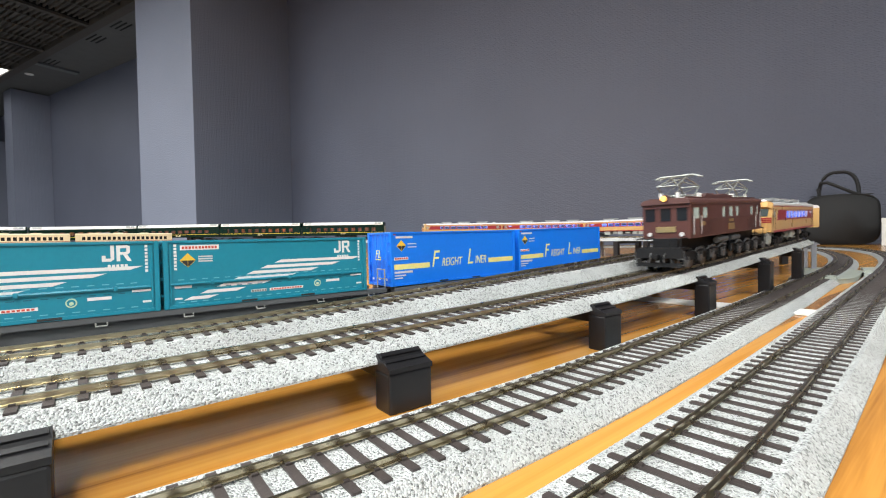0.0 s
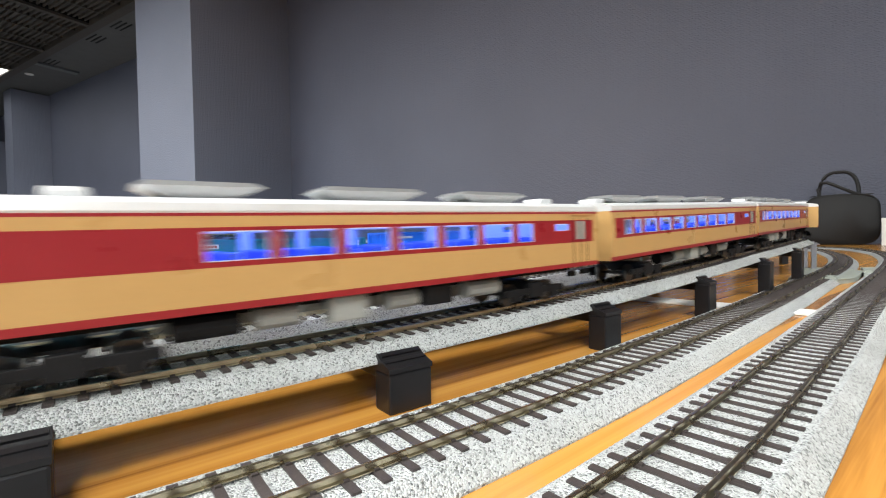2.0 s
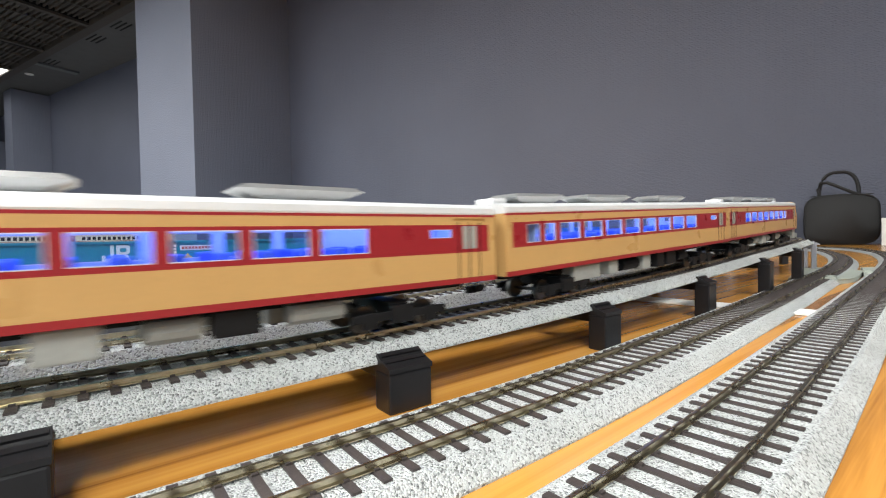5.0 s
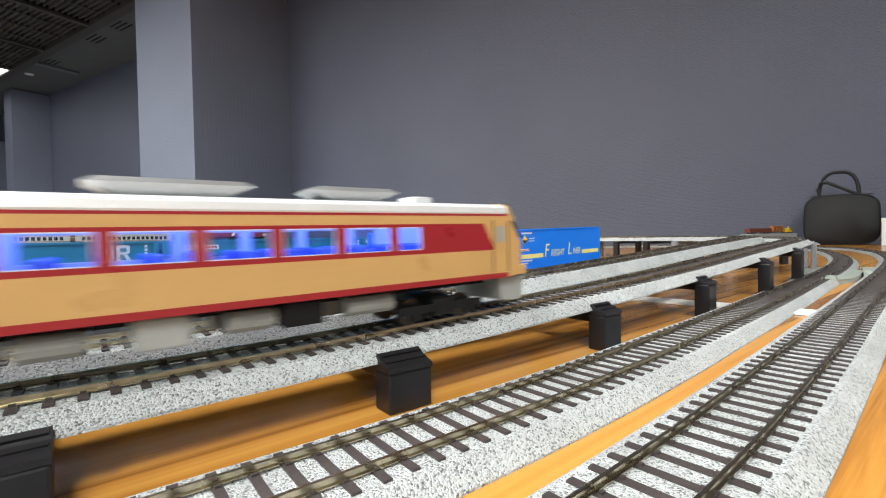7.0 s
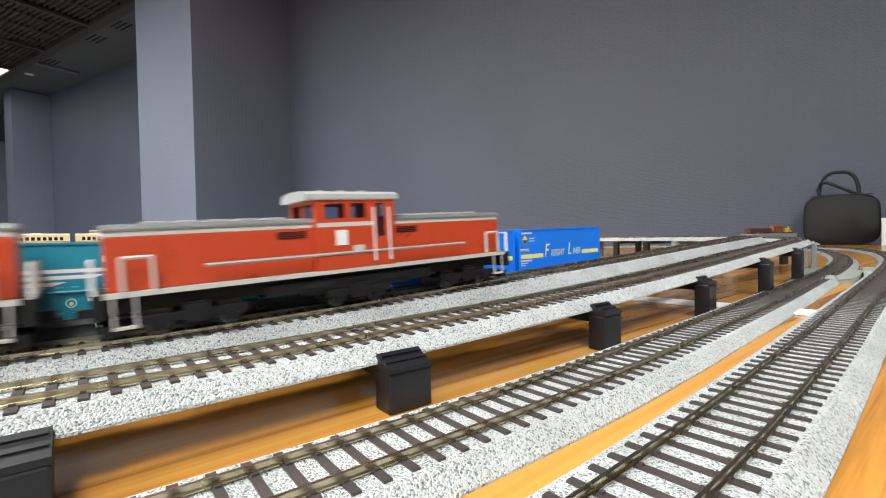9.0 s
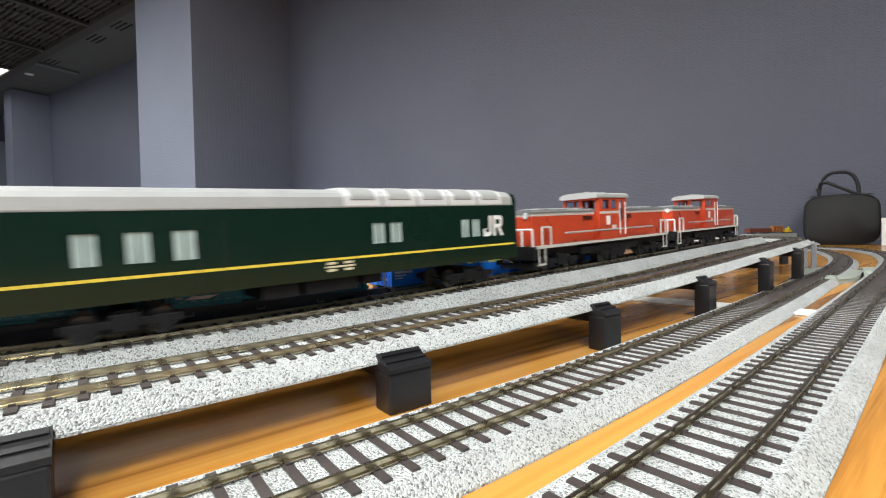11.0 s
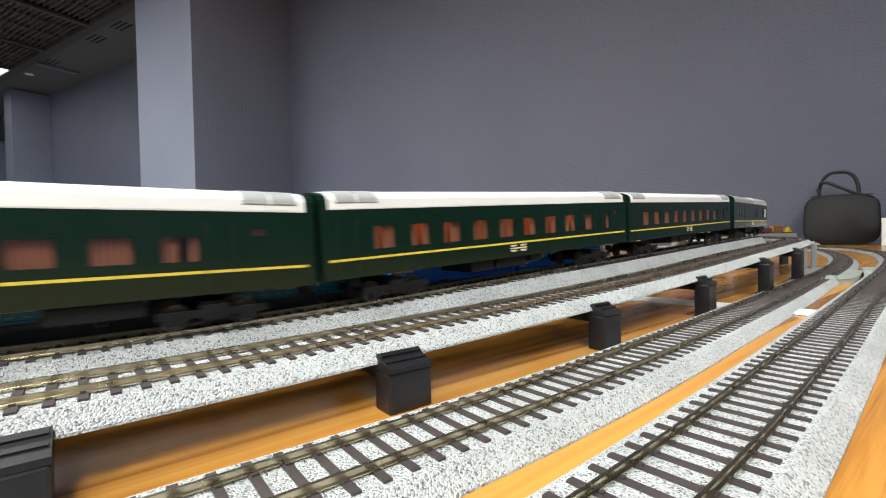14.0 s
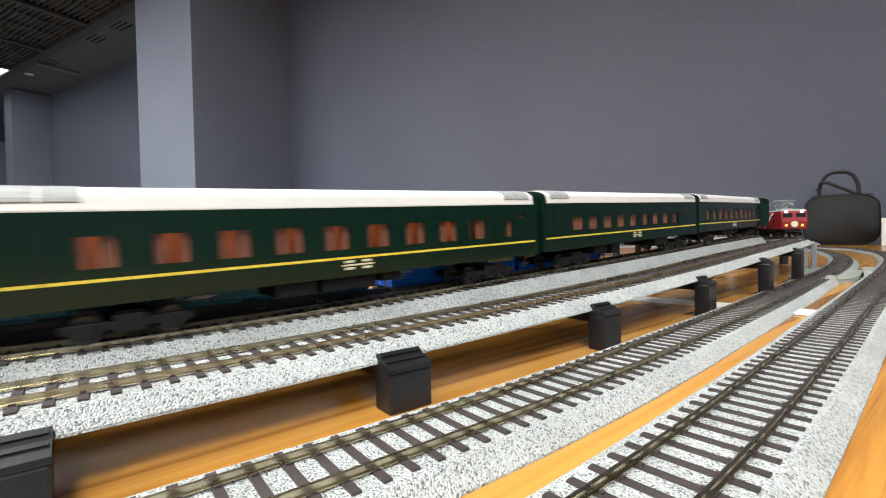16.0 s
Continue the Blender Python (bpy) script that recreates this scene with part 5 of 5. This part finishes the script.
def container_shell(t, length, height, paint, rows):
    """Box container with corner posts, rails, castings and rib rows; the near side faces -y."""
    hw, h = 15.0, length / 2
    bm = B()
    box(bm, -h + 1, h - 1, -hw + 0.7, hw - 0.7, 0.8, height - 0.8)
    part("shell", bm, paint, t)
    for s in (-1, 1):
        for e in (-1, 1):
            single("corner_post", lambda bm: box(bm, min(s * h, s * (h - 2.2)), max(s * h, s * (h - 2.2)), min(e * hw, e * (hw - 2.2)), max(e * hw, e * (hw - 2.2)), 0, height, 0, 0.3), paint, parent=t)
    for z0, z1 in ((0, 1.6), (height - 1.3, height - 0.01)):
        for e in (-1, 1):
            single("edge_rail", lambda bm: box(bm, -h + 2.2, h - 2.2, min(e * (hw - 0.05), e * (hw - 1.2)), max(e * (hw - 0.05), e * (hw - 1.2)), z0 + 0.02, z1, 0, 0.2), paint, parent=t)
        for s in (-1, 1):
            single("edge_rail", lambda bm: box(bm, min(s * (h - 0.05), s * (h - 1.2)), max(s * (h - 0.05), s * (h - 1.2)), -hw + 2.2, hw - 2.2, z0 + 0.02, z1, 0, 0.2), paint, parent=t)
    single("roof_panel", lambda bm: box(bm, -h + 2, h - 2, -hw + 1.4, hw - 1.4, height - 0.8, height - 0.25), WHITE if rows else paint, parent=t)
    for x in (-16, 16):
        single("fork_pocket", lambda bm: box(bm, x - 4, x + 4, -hw - 0.05, -hw + 0.4, 0.35, 1.4), MARK_DARK, parent=t)
    for s in (-1, 1):
        bm = B()
        for y in (-9, -3, 3, 9):
            tube(bm, [(s * (h + 0.3), y, 1.5), (s * (h + 0.3), y, height - 1.5)], 0.4)
        for z in (6, 14, 22, 29):
            box(bm, min(s * h, s * (h + 0.7)), max(s * h, s * (h + 0.7)), -13, -10.5, z, z + 1.2)
            box(bm, min(s * h, s * (h + 0.7)), max(s * h, s * (h + 0.7)), 10.5, 13, z, z + 1.2)
        part("door_gear", bm, paint, t)


def teal_container(x, length):
    h, hgt = length / 2, 33.0
    t = thing("freight_container", "teal freight container with white slanted stripes and lettering", "freight container", "teal containers", at=on_wagon(x))
    container_shell(t, length, hgt, TEAL, True)
    y = -14.3
    single("side_rail", lambda bm: (tube(bm, [(-h + 3, y - 0.5, 11.7), (h - 4, y - 0.5, 11.7)], 0.75), box(bm, -h + 2.6, -h + 3.4, y - 0.7, y, 3, hgt - 2), box(bm, h - 3.4, h - 2.6, y - 0.7, y, 3, hgt - 2)), TEAL, parent=t)
    for x in (-h + 21, 6, h - 17):
        single("rail_clamp", lambda bm: box(bm, x - 0.8, x + 0.8, y - 1.5, y, 10.6, 12.8, 0, 0.3), TEAL, parent=t)
    k, dash, dark = -h + 6, [], []
    while k < h - 8:
        dash += [(k, k + 2.6, 13.6, 14.0), (k, k + 2.6, 2.6, 3.0)]
        dark += [(k + 0.5, k + 3.0, 9.2, 9.6)]
        k += 5.2
    bars("pale_dash", dash, y - 0.02, TEAL_PALE, t)
    bars("dark_dash", dark, y - 0.02, TEAL_DARK, t)
    # seven slanted stripes climbing towards the far end
    for k in range(7):
        a, b, z = -h + 8 + 7.35 * k, -h + 23.9 + 13.45 * k, 3.7 + 2.7 * k
        single("slanted_stripe", lambda bm: prism(bm, [(a, z), (b - 5, z), (b, z + 1.6), (a + 3.6, z + 1.6)], "y", y - 0.06, y + 0.1), WHITE, parent=t)
    rail_emblem(t, h - 21.5, y, 24.0, 7.2)
    bars("caption", [(h - 19.5 + 1.55 * i, h - 18.4 + 1.55 * i, 21.0, 22.6) for i in range(5)], y - 0.02, WHITE, t)
    bars("caption", [(h - 5.6, h - 4.5, 18.6 + 1.62 * i, 19.8 + 1.62 * i) for i in range(8)], y - 0.02, WHITE, t)
    bars("caption", [(-h + 4.5, -h + 5.7, 18.6 + 1.62 * i, 19.8 + 1.62 * i) for i in range(8)], y - 0.02, WHITE, t)
    bars("notice", [(-h + 7.2, -h + 24.5, 28.2, 30.6)], y - 0.02, WHITE, t)
    bars("notice_text", [(-h + 8.0 + 1.45 * i, -h + 9.0 + 1.45 * i, 28.8, 30.0) for i in range(11)], y - 0.1, MARK_RED, t)
    diamond(-h + 10.4, 23.2, 3.5, y, t)
    bars("caption", [(-h + 15, -h + 21.5, 22.2 + 1.15 * i, 22.9 + 1.15 * i) for i in range(3)], y - 0.02, SILVER, t)
    single("round_mark", lambda bm: (disc(bm, (h - 32.4, y - 0.05, 6.9), "y", 2.0, 0.2, 18, 0), disc(bm, (h - 32.4, y - 0.09, 6.9), "y", 1.5, 0.2, 18, 1), disc(bm, (h - 32.4, y - 0.13, 6.6), "y", 0.8, 0.2, 12, 0)), [MARK_GREEN, TEAL], parent=t)
    bars("label_plate", [(h - 27, h - 18.5, 7.2, 8.6), (h - 11, h - 3.6, 9.6, 10.6), (h - 7, h - 3.6, 4.4, 5.4), (-h + 4.4, -h + 11.8, 9.7, 10.9), (-h + 4.4, -h + 7.6, 4.3, 5.2), (-h + 4.4, -h + 9.4, 0.5, 1.2)], y - 0.02, WHITE, t)
    bars("notice", [(-h + 39.5, -h + 47.5, 4.8, 6.2), (-h + 49.2, -h + 68, 4.9, 6.3)], y - 0.02, WHITE, t)
    bars("notice_text", [(-h + 50 + 1.45 * i, -h + 51.0 + 1.45 * i, 5.2, 6.0) for i in range(12)], y - 0.1, MARK_RED, t)
    bars("notice_text", [(-h + 40 + 1.3 * i, -h + 40.8 + 1.3 * i, 5.0, 6.0) for i in range(6)], y - 0.1, MARK_DARK, t)
    return t


def blue_container(x, length):
    h, hgt = length / 2, 36.0
    t = thing("freight_container", "bright blue freight container with yellow band and pale lettering", "freight container", "blue containers", at=on_wagon(x))
    container_shell(t, length, hgt, BLUE, False)
    y = -14.3
    u = length / 127.0
    bars("yellow_band", [(-h + 1.6, -h + 34 * u, 10.9, 14.5), (-h + 94.8 * u, h - 2.4, 10.9, 14.5)], y - 0.0, PALE_YELLOW, t)
    for words, size, px, sq in (("F", 16.5, 35.2, 0.84), ("REIGHT", 8.4, 45.2, 0.70), ("L", 16.5, 70.8, 0.84), ("INER", 8.4, 79.6, 0.70)):
        lettering(words, size, -h + px * u, y - 0.02, 11.1, PALE_YELLOW, t, shear=0.25, squeeze=sq * u)
    diamond(-h + 8.8, 26.8, 3.8, y + 0.02, t)
    bars("caption", [(-h + 4.4, -h + 18, 31.8, 33.2), (-h + 14, -h + 21, 27.6, 28.3), (-h + 14, -h + 21, 25.4, 26.1),
                     (-h + 2.8, -h + 17.5, 8.4, 9.8), (-h + 2.8, -h + 12, 6.6, 7.4), (-h + 2.8, -h + 9, 4.9, 5.6)], y - 0.1, SILVER, t)
    bars("notice", [(-h + 2.8, -h + 14, 17.3, 19.2)], y - 0.1, WHITE, t)
    bars("notice_text", [(-h + 3.4 + 1.75 * i, -h + 4.6 + 1.75 * i, 17.7, 18.9) for i in range(6)], y - 0.22, MARK_RED, t)
    bars("corner_mark", [(-h + 2.6, -h + 4.4, 34.0, 34.6)], y - 0.1, MARK_RED, t)
    # end door: short initials and castings
    e = lettering("FL", 7.5, 0, 0, 0, PALE_YELLOW, t, shear=0.25)
    e.matrix_basis = pose((-h - 0.9) * MM, 3.5 * MM, 19 * MM, 0, 0, -90)
    bm = B()
    box(bm, -h - 1.0, -h - 0.7, -3.5, 3, 17.4, 18.2)
    part("caption", bm, PALE_YELLOW, t)
    bm = B()
    for yy in (-11, -2, 6):
        box(bm, -h - 1.0, -h - 0.6, yy, yy + 1.6, 4, 5.4)
    part("lock_plate", bm, WHITE, t)
    return t


def on_wagon(x):
    p = LINE_E.at(LINE_E.near(x, 262))
    a, b = LINE_E.at(LINE_E.near(x - 50, 262)), LINE_E.at(LINE_E.near(x + 50, 262))
    g = math.degrees(math.atan2(b.z - a.z, b.x - a.x))
    return pose(x * MM, 0.262, (p.z + 13.2) * MM, 0, -g, 0)


def container_wagon(x, length):
    """A low grey flat wagon with side sills, end rails, bogies."""
    p = on_wagon(x)
    t = thing("container_wagon", "dark grey flat container wagon standing on its track", "model wagon", "container wagons", at=p @ pose(0, 0, -13.2 * MM))
    h = length / 2
    single("deck", lambda bm: ([box(bm, -h, h, min(e * 9, e * 14.5), max(e * 9, e * 14.5), 10.2, 13.1, 0, 0.3) for e in (-1, 1)],
                               [box(bm, -h + 6 + 22 * k, -h + 9 + 22 * k, -9, 9, 10.6, 13.0) for k in range(int(length / 22))],
                               [prism(bm, [(-h * 0.98, 10.4), (h * 0.98, 10.4), (h * 0.9, 6.0), (h * 0.5, 4.0), (-h * 0.5, 4.0), (-h * 0.9, 6.0)], "y", e * 11.5 - 0.6, e * 11.5 + 0.6) for e in (-1, 1)]), WAGON_GREY, parent=t)
    [single("tie_hook", lambda bm: tube(bm, [(xx - 2, -14.7, 10.4), (xx - 2, -15.6, 9.0), (xx + 2, -15.6, 9.0), (xx + 2, -14.7, 10.4)], 0.4), STEEL, parent=t) for xx in range(int(-h) + 12, int(h), 34)]
    for s in (-1, 1):
        bogie(t, s * (h - 30))
        single("end_rail", lambda bm: ([tube(bm, [(s * (h - 1), y, 13), (s * (h - 1), y, 25)], 0.45) for y in (-13.5, -4.5)],
                                       [tube(bm, [(s * (h - 1), -13.5, z), (s * (h - 1), -4.5, z)], 0.45) for z in (19, 25)]), STEEL, parent=t)
        coupler(t, s * h, s)
    return t


def freight():
    container_wagon(24, 262)
    container_wagon(290, 258)
    container_wagon(-244, 262)
    teal_container(85.5, 109)
    teal_container(-26, 111)
    teal_container(-140, 111)
    blue_container(219, 121)
    blue_container(346, 123)


def siding_train():
    """The ivory electric cars that stand on a raised siding behind the containers."""
    line = Line([(-700, 1760, 46), (700, 1760, 46)])
    t = track("siding_track", line, "raised siding track behind the container wagons", 0, 1400, (9000, 9001), bed_bottom=-8)
    bm = B()
    box(bm, -700, 700, 1736, 1784, 0, 37.8)
    ob = new("siding_embankment", mesh("siding_embankment", bm, SMOOTH_BED))
    tagged(ob, "plain grey block that carries the siding track", "track base", kind="structure")
    for k, x in enumerate((-408, -144, 120)):
        c = plain_coach(IVORY, IVORY, "ivory electric car with grey roof gear standing on a siding", DARK_RED, "ivory electric cars", 12.5, 8.0)
        c.matrix_basis = pose(x * MM, 1.760, 0.046)
        single("roof_gear", lambda bm: (box(bm, -70, -40, -8, 8, 49, 52, 0, 0.6), tube(bm, [(-14, 0, 50), (-22, 0, 56), (-12, 0, 62), (-2, 0, 56), (-10, 0, 50)], 0.6)), GREY_ROOF, parent=c)


def bag():
    """A soft black carry bag standing on the table, with two looped handles."""
    t = thing("carry_bag", "soft black fabric carry bag with looped handles standing on the table", "bag", at=Matrix.Translation((2.88, 0.452, 0.0)) @ Matrix.Rotation(radians(-81), 4, "Z"))
    w, hgt, d = 142, 243, 55
    bm = B()
    n = 28
    rings = []
    for y, k in ((-d, 0.90), (-d * 0.8, 0.985), (0, 1.0), (d * 0.8, 0.985), (d, 0.90)):
        ring = []
        for i in range(n):
            a = math.tau * i / n
            c, s = math.cos(a), math.sin(a)
            x = w * math.copysign(abs(c) ** 0.45, c) * k * (1.0 - 0.05 * (s > 0) * s)
            z = hgt / 2 + hgt / 2 * math.copysign(abs(s) ** 0.42, s) * (k if s > 0 else 1)
            ring.append(bm.verts.new((x, y * (1 + 0.10 * math.cos(a * 3)), max(0.0, z + 3 * math.sin(5 * a) * (s > 0)))))
        rings.append(ring)
    for a, b in zip(rings, rings[1:]):
        for i in range(n):
            bm.faces.new((a[i], a[(i + 1) % n], b[(i + 1) % n], b[i]))
    bm.faces.new(rings[0])
    bm.faces.new(rings[-1][::-1])
    part("body", bm, FABRIC, t, smooth=True)
    bm = B()
    tube(bm, [(w * 0.93 * math.copysign(abs(math.cos(a)) ** 0.45, math.cos(a)), -d * 0.86, hgt / 2 + (hgt / 2 - 4) * math.copysign(abs(math.sin(a)) ** 0.42, math.sin(a))) for a in [math.tau * i / 40 for i in range(41)]], 3.2, 8)
    part("piping", bm, LEATHER, t)
    for y, lean, hh in ((d * 0.3, 0, 136),):
        bm = B()
        p = []
        for i in range(21):
            a = math.pi * (1 - i / 20)
            p.append((-8 + 74 * math.copysign(abs(math.cos(a)) ** 0.7, math.cos(a)), y + lean * math.sin(a), hgt - 24 + hh * math.sin(a) ** 0.75))
        tube(bm, p, 8.0, 8)
        part("handle", bm, LEATHER, t)
    single("handle", lambda bm: tube(bm, [(-74, -d * 0.45, hgt - 26), (-84, -d * 0.5, hgt + 30), (-74, -d * 0.6, hgt + 58), (-50, -d * 0.65, hgt + 60), (-20, -d * 0.7, hgt + 44), (15, -d * 0.7, hgt + 22), (45, -d * 0.65, hgt + 4), (64, -d * 0.6, hgt - 2), (72, -d * 0.6, hgt - 26)], 7.5, 8), LEATHER, parent=t, label="black handle slumped across the bag")
    single("zip", lambda bm: tube(bm, [(-115, 0, hgt - 3), (115, 0, hgt - 3)], 2.2), LEATHER, parent=t)


def small_things():
    t = thing("card_box", "plain white card box beside the bag", "box", at=pose(2.74, 0.222, 0, 0, 0, 5))
    single("box_body", lambda bm: box(bm, -40, 40, -70, 70, 0, 118, 0, 1.5), PAPER, parent=t)
    single("box_lid", lambda bm: box(bm, -41, 41, -71, 71, 100, 119.5, 0, 1.5), PAPER, parent=t)
    t = thing("plastic_wrap", "crumpled clear plastic wrapper on the table", "wrapper", at=pose(2.55, 0.22, 0))
    bm = B()
    rnd = random.Random(3)
    grid = [[bm.verts.new((x * 11, y * 11, max(0.3, rnd.uniform(0, 20) * (1 - abs(x) / 5)))) for x in range(-4, 5)] for y in range(-3, 4)]
    for a, b in zip(grid, grid[1:]):
        for i in range(8):
            bm.faces.new((a[i], a[i + 1], b[i + 1], b[i]))
    part("sheet", bm, FILM, t)
    # a low plinth far behind the loop, with a brown wagon and a yellow crane standing on it
    bm = B()
    box(bm, -150, 165, -30, 30, 0, 59, 0, 1)
    ob = new("display_plinth", mesh("display_plinth", bm, SMOOTH_BED))
    ob.matrix_basis = pose(2.66, 0.69, 0, 0, 0, -20)
    tagged(ob, "low grey plinth behind the raised curve", "plinth")
    base = pose(2.66, 0.69, 0.059, 0, 0, -20)
    t = thing("freight_wagon", "small brown-red freight wagon standing beyond the curve", "model wagon", at=base @ pose(-0.07, 0, 0))
    single("body", lambda bm: box(bm, -75, 75, -14, 14, 7, 27, 0, 0.6), varied("oxide_paint", (0.16, 0.045, 0.03), 0.5), parent=t)
    single("wheels", lambda bm: [disc(bm, (x, y, 5), "y", 5, 2.4, 14) for x in (-55, -35, 35, 55) for y in (-9, 9)], SOOT, parent=t)
    t = thing("timber_wagon", "small wagon loaded with an orange-brown frame", "model wagon", at=base @ pose(0.06, 0, 0))
    single("deck", lambda bm: box(bm, -38, 38, -13, 13, 5, 9), SOOT, parent=t)
    single("load", lambda bm: ([box(bm, x, x + 5, -10, 10, 9, 38) for x in (-34, -12, 10, 30)], box(bm, -36, 38, -10, 10, 34, 39), box(bm, -36, 10, -8, 8, 20, 24)), varied("orange_wood", (0.40, 0.16, 0.05), 0.6), parent=t)
    t = thing("yellow_crane", "small yellow model crane standing beyond the curve", "model crane", at=base @ pose(0.145, 0, 0))
    yel = varied("crane_yellow", (0.75, 0.48, 0.02), 0.45)
    single("cab", lambda bm: (box(bm, -22, 10, -11, 11, 6, 17, 0, 1), box(bm, -12, 4, -9, 9, 17, 27, 0, 1)), yel, parent=t)
    single("jib", lambda bm: tube(bm, [(-18, 0, 14), (4, 0, 33)], 2.6), yel, parent=t)
    single("wheels", lambda bm: [disc(bm, (x, y, 4), "y", 4, 3, 14) for x in (-16, 6) for y in (-9, 9)], SOOT, parent=t)


def turnouts():
    """Greenish grey moulded switch bases where the table tracks begin to part and curve."""
    for outline, motor, rim in (
            ([(690, 158), (704, 113), (722, 105), (760, 103), (884, 113), (905, 128), (930, 175), (905, 186), (800, 174)], (716, 121, 7), ((704, 112.5), (722, 104.5), (760, 103.2), (884, 113.2))),
            ([(745, 96), (775, 99), (905, 116), (960, 127), (985, 116), (960, 106), (820, 92)], (850, 104, 6), ((775, 98), (905, 115.2), (958, 126)))):
        t = thing("turnout_base", "greenish grey moulded plastic turnout base beside the rails", "turnout", "turnouts")
        single("base", lambda bm: prism(bm, outline, "z", 0, 5.4), TURNOUT, parent=t)
        single("rim", lambda bm: tube(bm, [(x, y, 5.4) for x, y in rim], 0.9, 6), TURNOUT, parent=t)
        x, y, a = motor
        m = single("switch_motor", lambda bm: (prism(bm, [(-16, -5), (14, -5), (18, 0), (14, 5), (-16, 5)], "z", 5.41, 8.2), box(bm, -8, 6, -2.5, 2.5, 8.1, 9.4, 0, 0.5)), TURNOUT, parent=t)
        m.matrix_basis = pose(x * MM, y * MM, 0, 0, 0, a)


# ---- what moves ----
def ride(ob, line, reach, rows, back, step=0.25):
    """Keys a car that follows rows of (seconds, distance) along a closed line; back: it heads towards lower distances."""
    out = []
    ts, ds = [r[0] for r in rows], [r[1] for r in rows]
    k = 0
    t = 0.0
    last = None
    while t < 16.0001:
        s = float(np.interp(t, ts, ds)) % line.length
        a, b = line.at((s - reach) % line.length), line.at((s + reach) % line.length)
        if (s - reach) < 0 or (s + reach) > line.length:
            a, b = line.at(max(0.1, s - reach)), line.at(min(line.length - 0.1, s + reach))
        p = (a + b) / 2
        d = (a - b) if back else (b - a)
        yaw = math.atan2(d.y, d.x)
        lift = math.atan2(d.z, math.hypot(d.x, d.y))
        out.append((t, Matrix.Translation(p * MM) @ Matrix.Rotation(yaw, 4, "Z") @ Matrix.Rotation(-lift, 4, "Y")))
        t += step
    walk(ob, out)


def shifted(rows, by):
    return [(t, s + by) for t, s in rows]


S0B = LINE_B.near(0, 224)
# distance along the line, from abeam of the eye, of each train's leading end
EXPRESS = shifted([(0, 557), (0.9, 282), (1.3, 158), (1.6, 63), (2.7, -310), (3.5, -588), (4.2, -831), (5.25, -1082), (6.3, -1372), (7.0, -1571), (7.6, -1754), (16, -4372)], S0A)
NIGHT = shifted([(0, -1897), (8.0, -7), (9.0, 229), (11.4, 805), (12.5, 1060), (14.5, 1515), (15.0, 1620), (16.0, 1850)], S0B)
FOLLOWER = shifted([(0, 4350), (7.6, 2738), (8.0, 2653), (15.3, 1100), (16.0, 955)], S0A)


def sized(ob, x, y, z):
    ob.scale = (x, y, z)
    return ob


def motions():
    ride(sized(electric_loco(), 1.10, 1.05, 1.10), LINE_A, 55, shifted(EXPRESS, -104.5), True)
    cars = [sized(railcar(c, v), 1.115 if c > 0 else 1.105, 1.06, 1.055) for c, v in ((1, 0), (0, 0), (0, 1), (0, 0), (0, 1), (-1, 0))]
    place = [161] + [314 + 143 + 287 * k for k in range(4)] + [314 + 287 * 4 + 139]
    for c, p in zip(cars, place):
        ride(c, LINE_A, 88, shifted(EXPRESS, p), True)
    d = sized(diesel_loco(), 1.02, 1.06, 1.17)
    for k, c in enumerate((d, copy_thing(d, Matrix()))):
        ride(c, LINE_B, 70, shifted(NIGHT, -115 - 236 * k), False)
    ride(sized(coach(0, True), 0.98, 1.05, 1.08), LINE_B, 90, shifted(NIGHT, -607), False)
    kinds = [sized(coach(v), 1.07, 1.05, 1.08) for v in (0, 1)]
    order = [0, 0, 1, 0, 1, 1, 0, 1, 0, 0]
    used = set()
    train = []
    for v in order:
        train.append(copy_thing(kinds[v], Matrix()) if v in used else kinds[v])
        used.add(v)
    for k, c in enumerate(train):
        ride(c, LINE_B, 95, shifted(NIGHT, -456 - 142 - 285 * (k + 1)), False)
    ride(sized(red_loco(), 1.0, 1.05, 1.05), LINE_A, 70, shifted(FOLLOWER, 111), True)
    look_green = varied("bright_green_paint", (0.02, 0.16, 0.05), 0.35)
    look_brown = varied("orange_brown_paint", (0.26, 0.09, 0.03), 0.4)
    for k, (paint, roof, lab) in enumerate(((look_green, look_green, "bright green passenger coach with pale roof edge"), (look_brown, GREY_ROOF, "orange-brown passenger coach with grey roof"), (look_brown, GREY_ROOF, "orange-brown passenger coach with grey roof"))):
        ride(plain_coach(paint, roof, lab, YELLOW), LINE_A, 86, shifted(FOLLOWER, 232 + 131 + 262 * k), True)


hall()
lights()
table()
siding_train()
freight()
bag()
small_things()
crossing_strip()
turnouts()
viaduct()
ground_tracks()
motions()
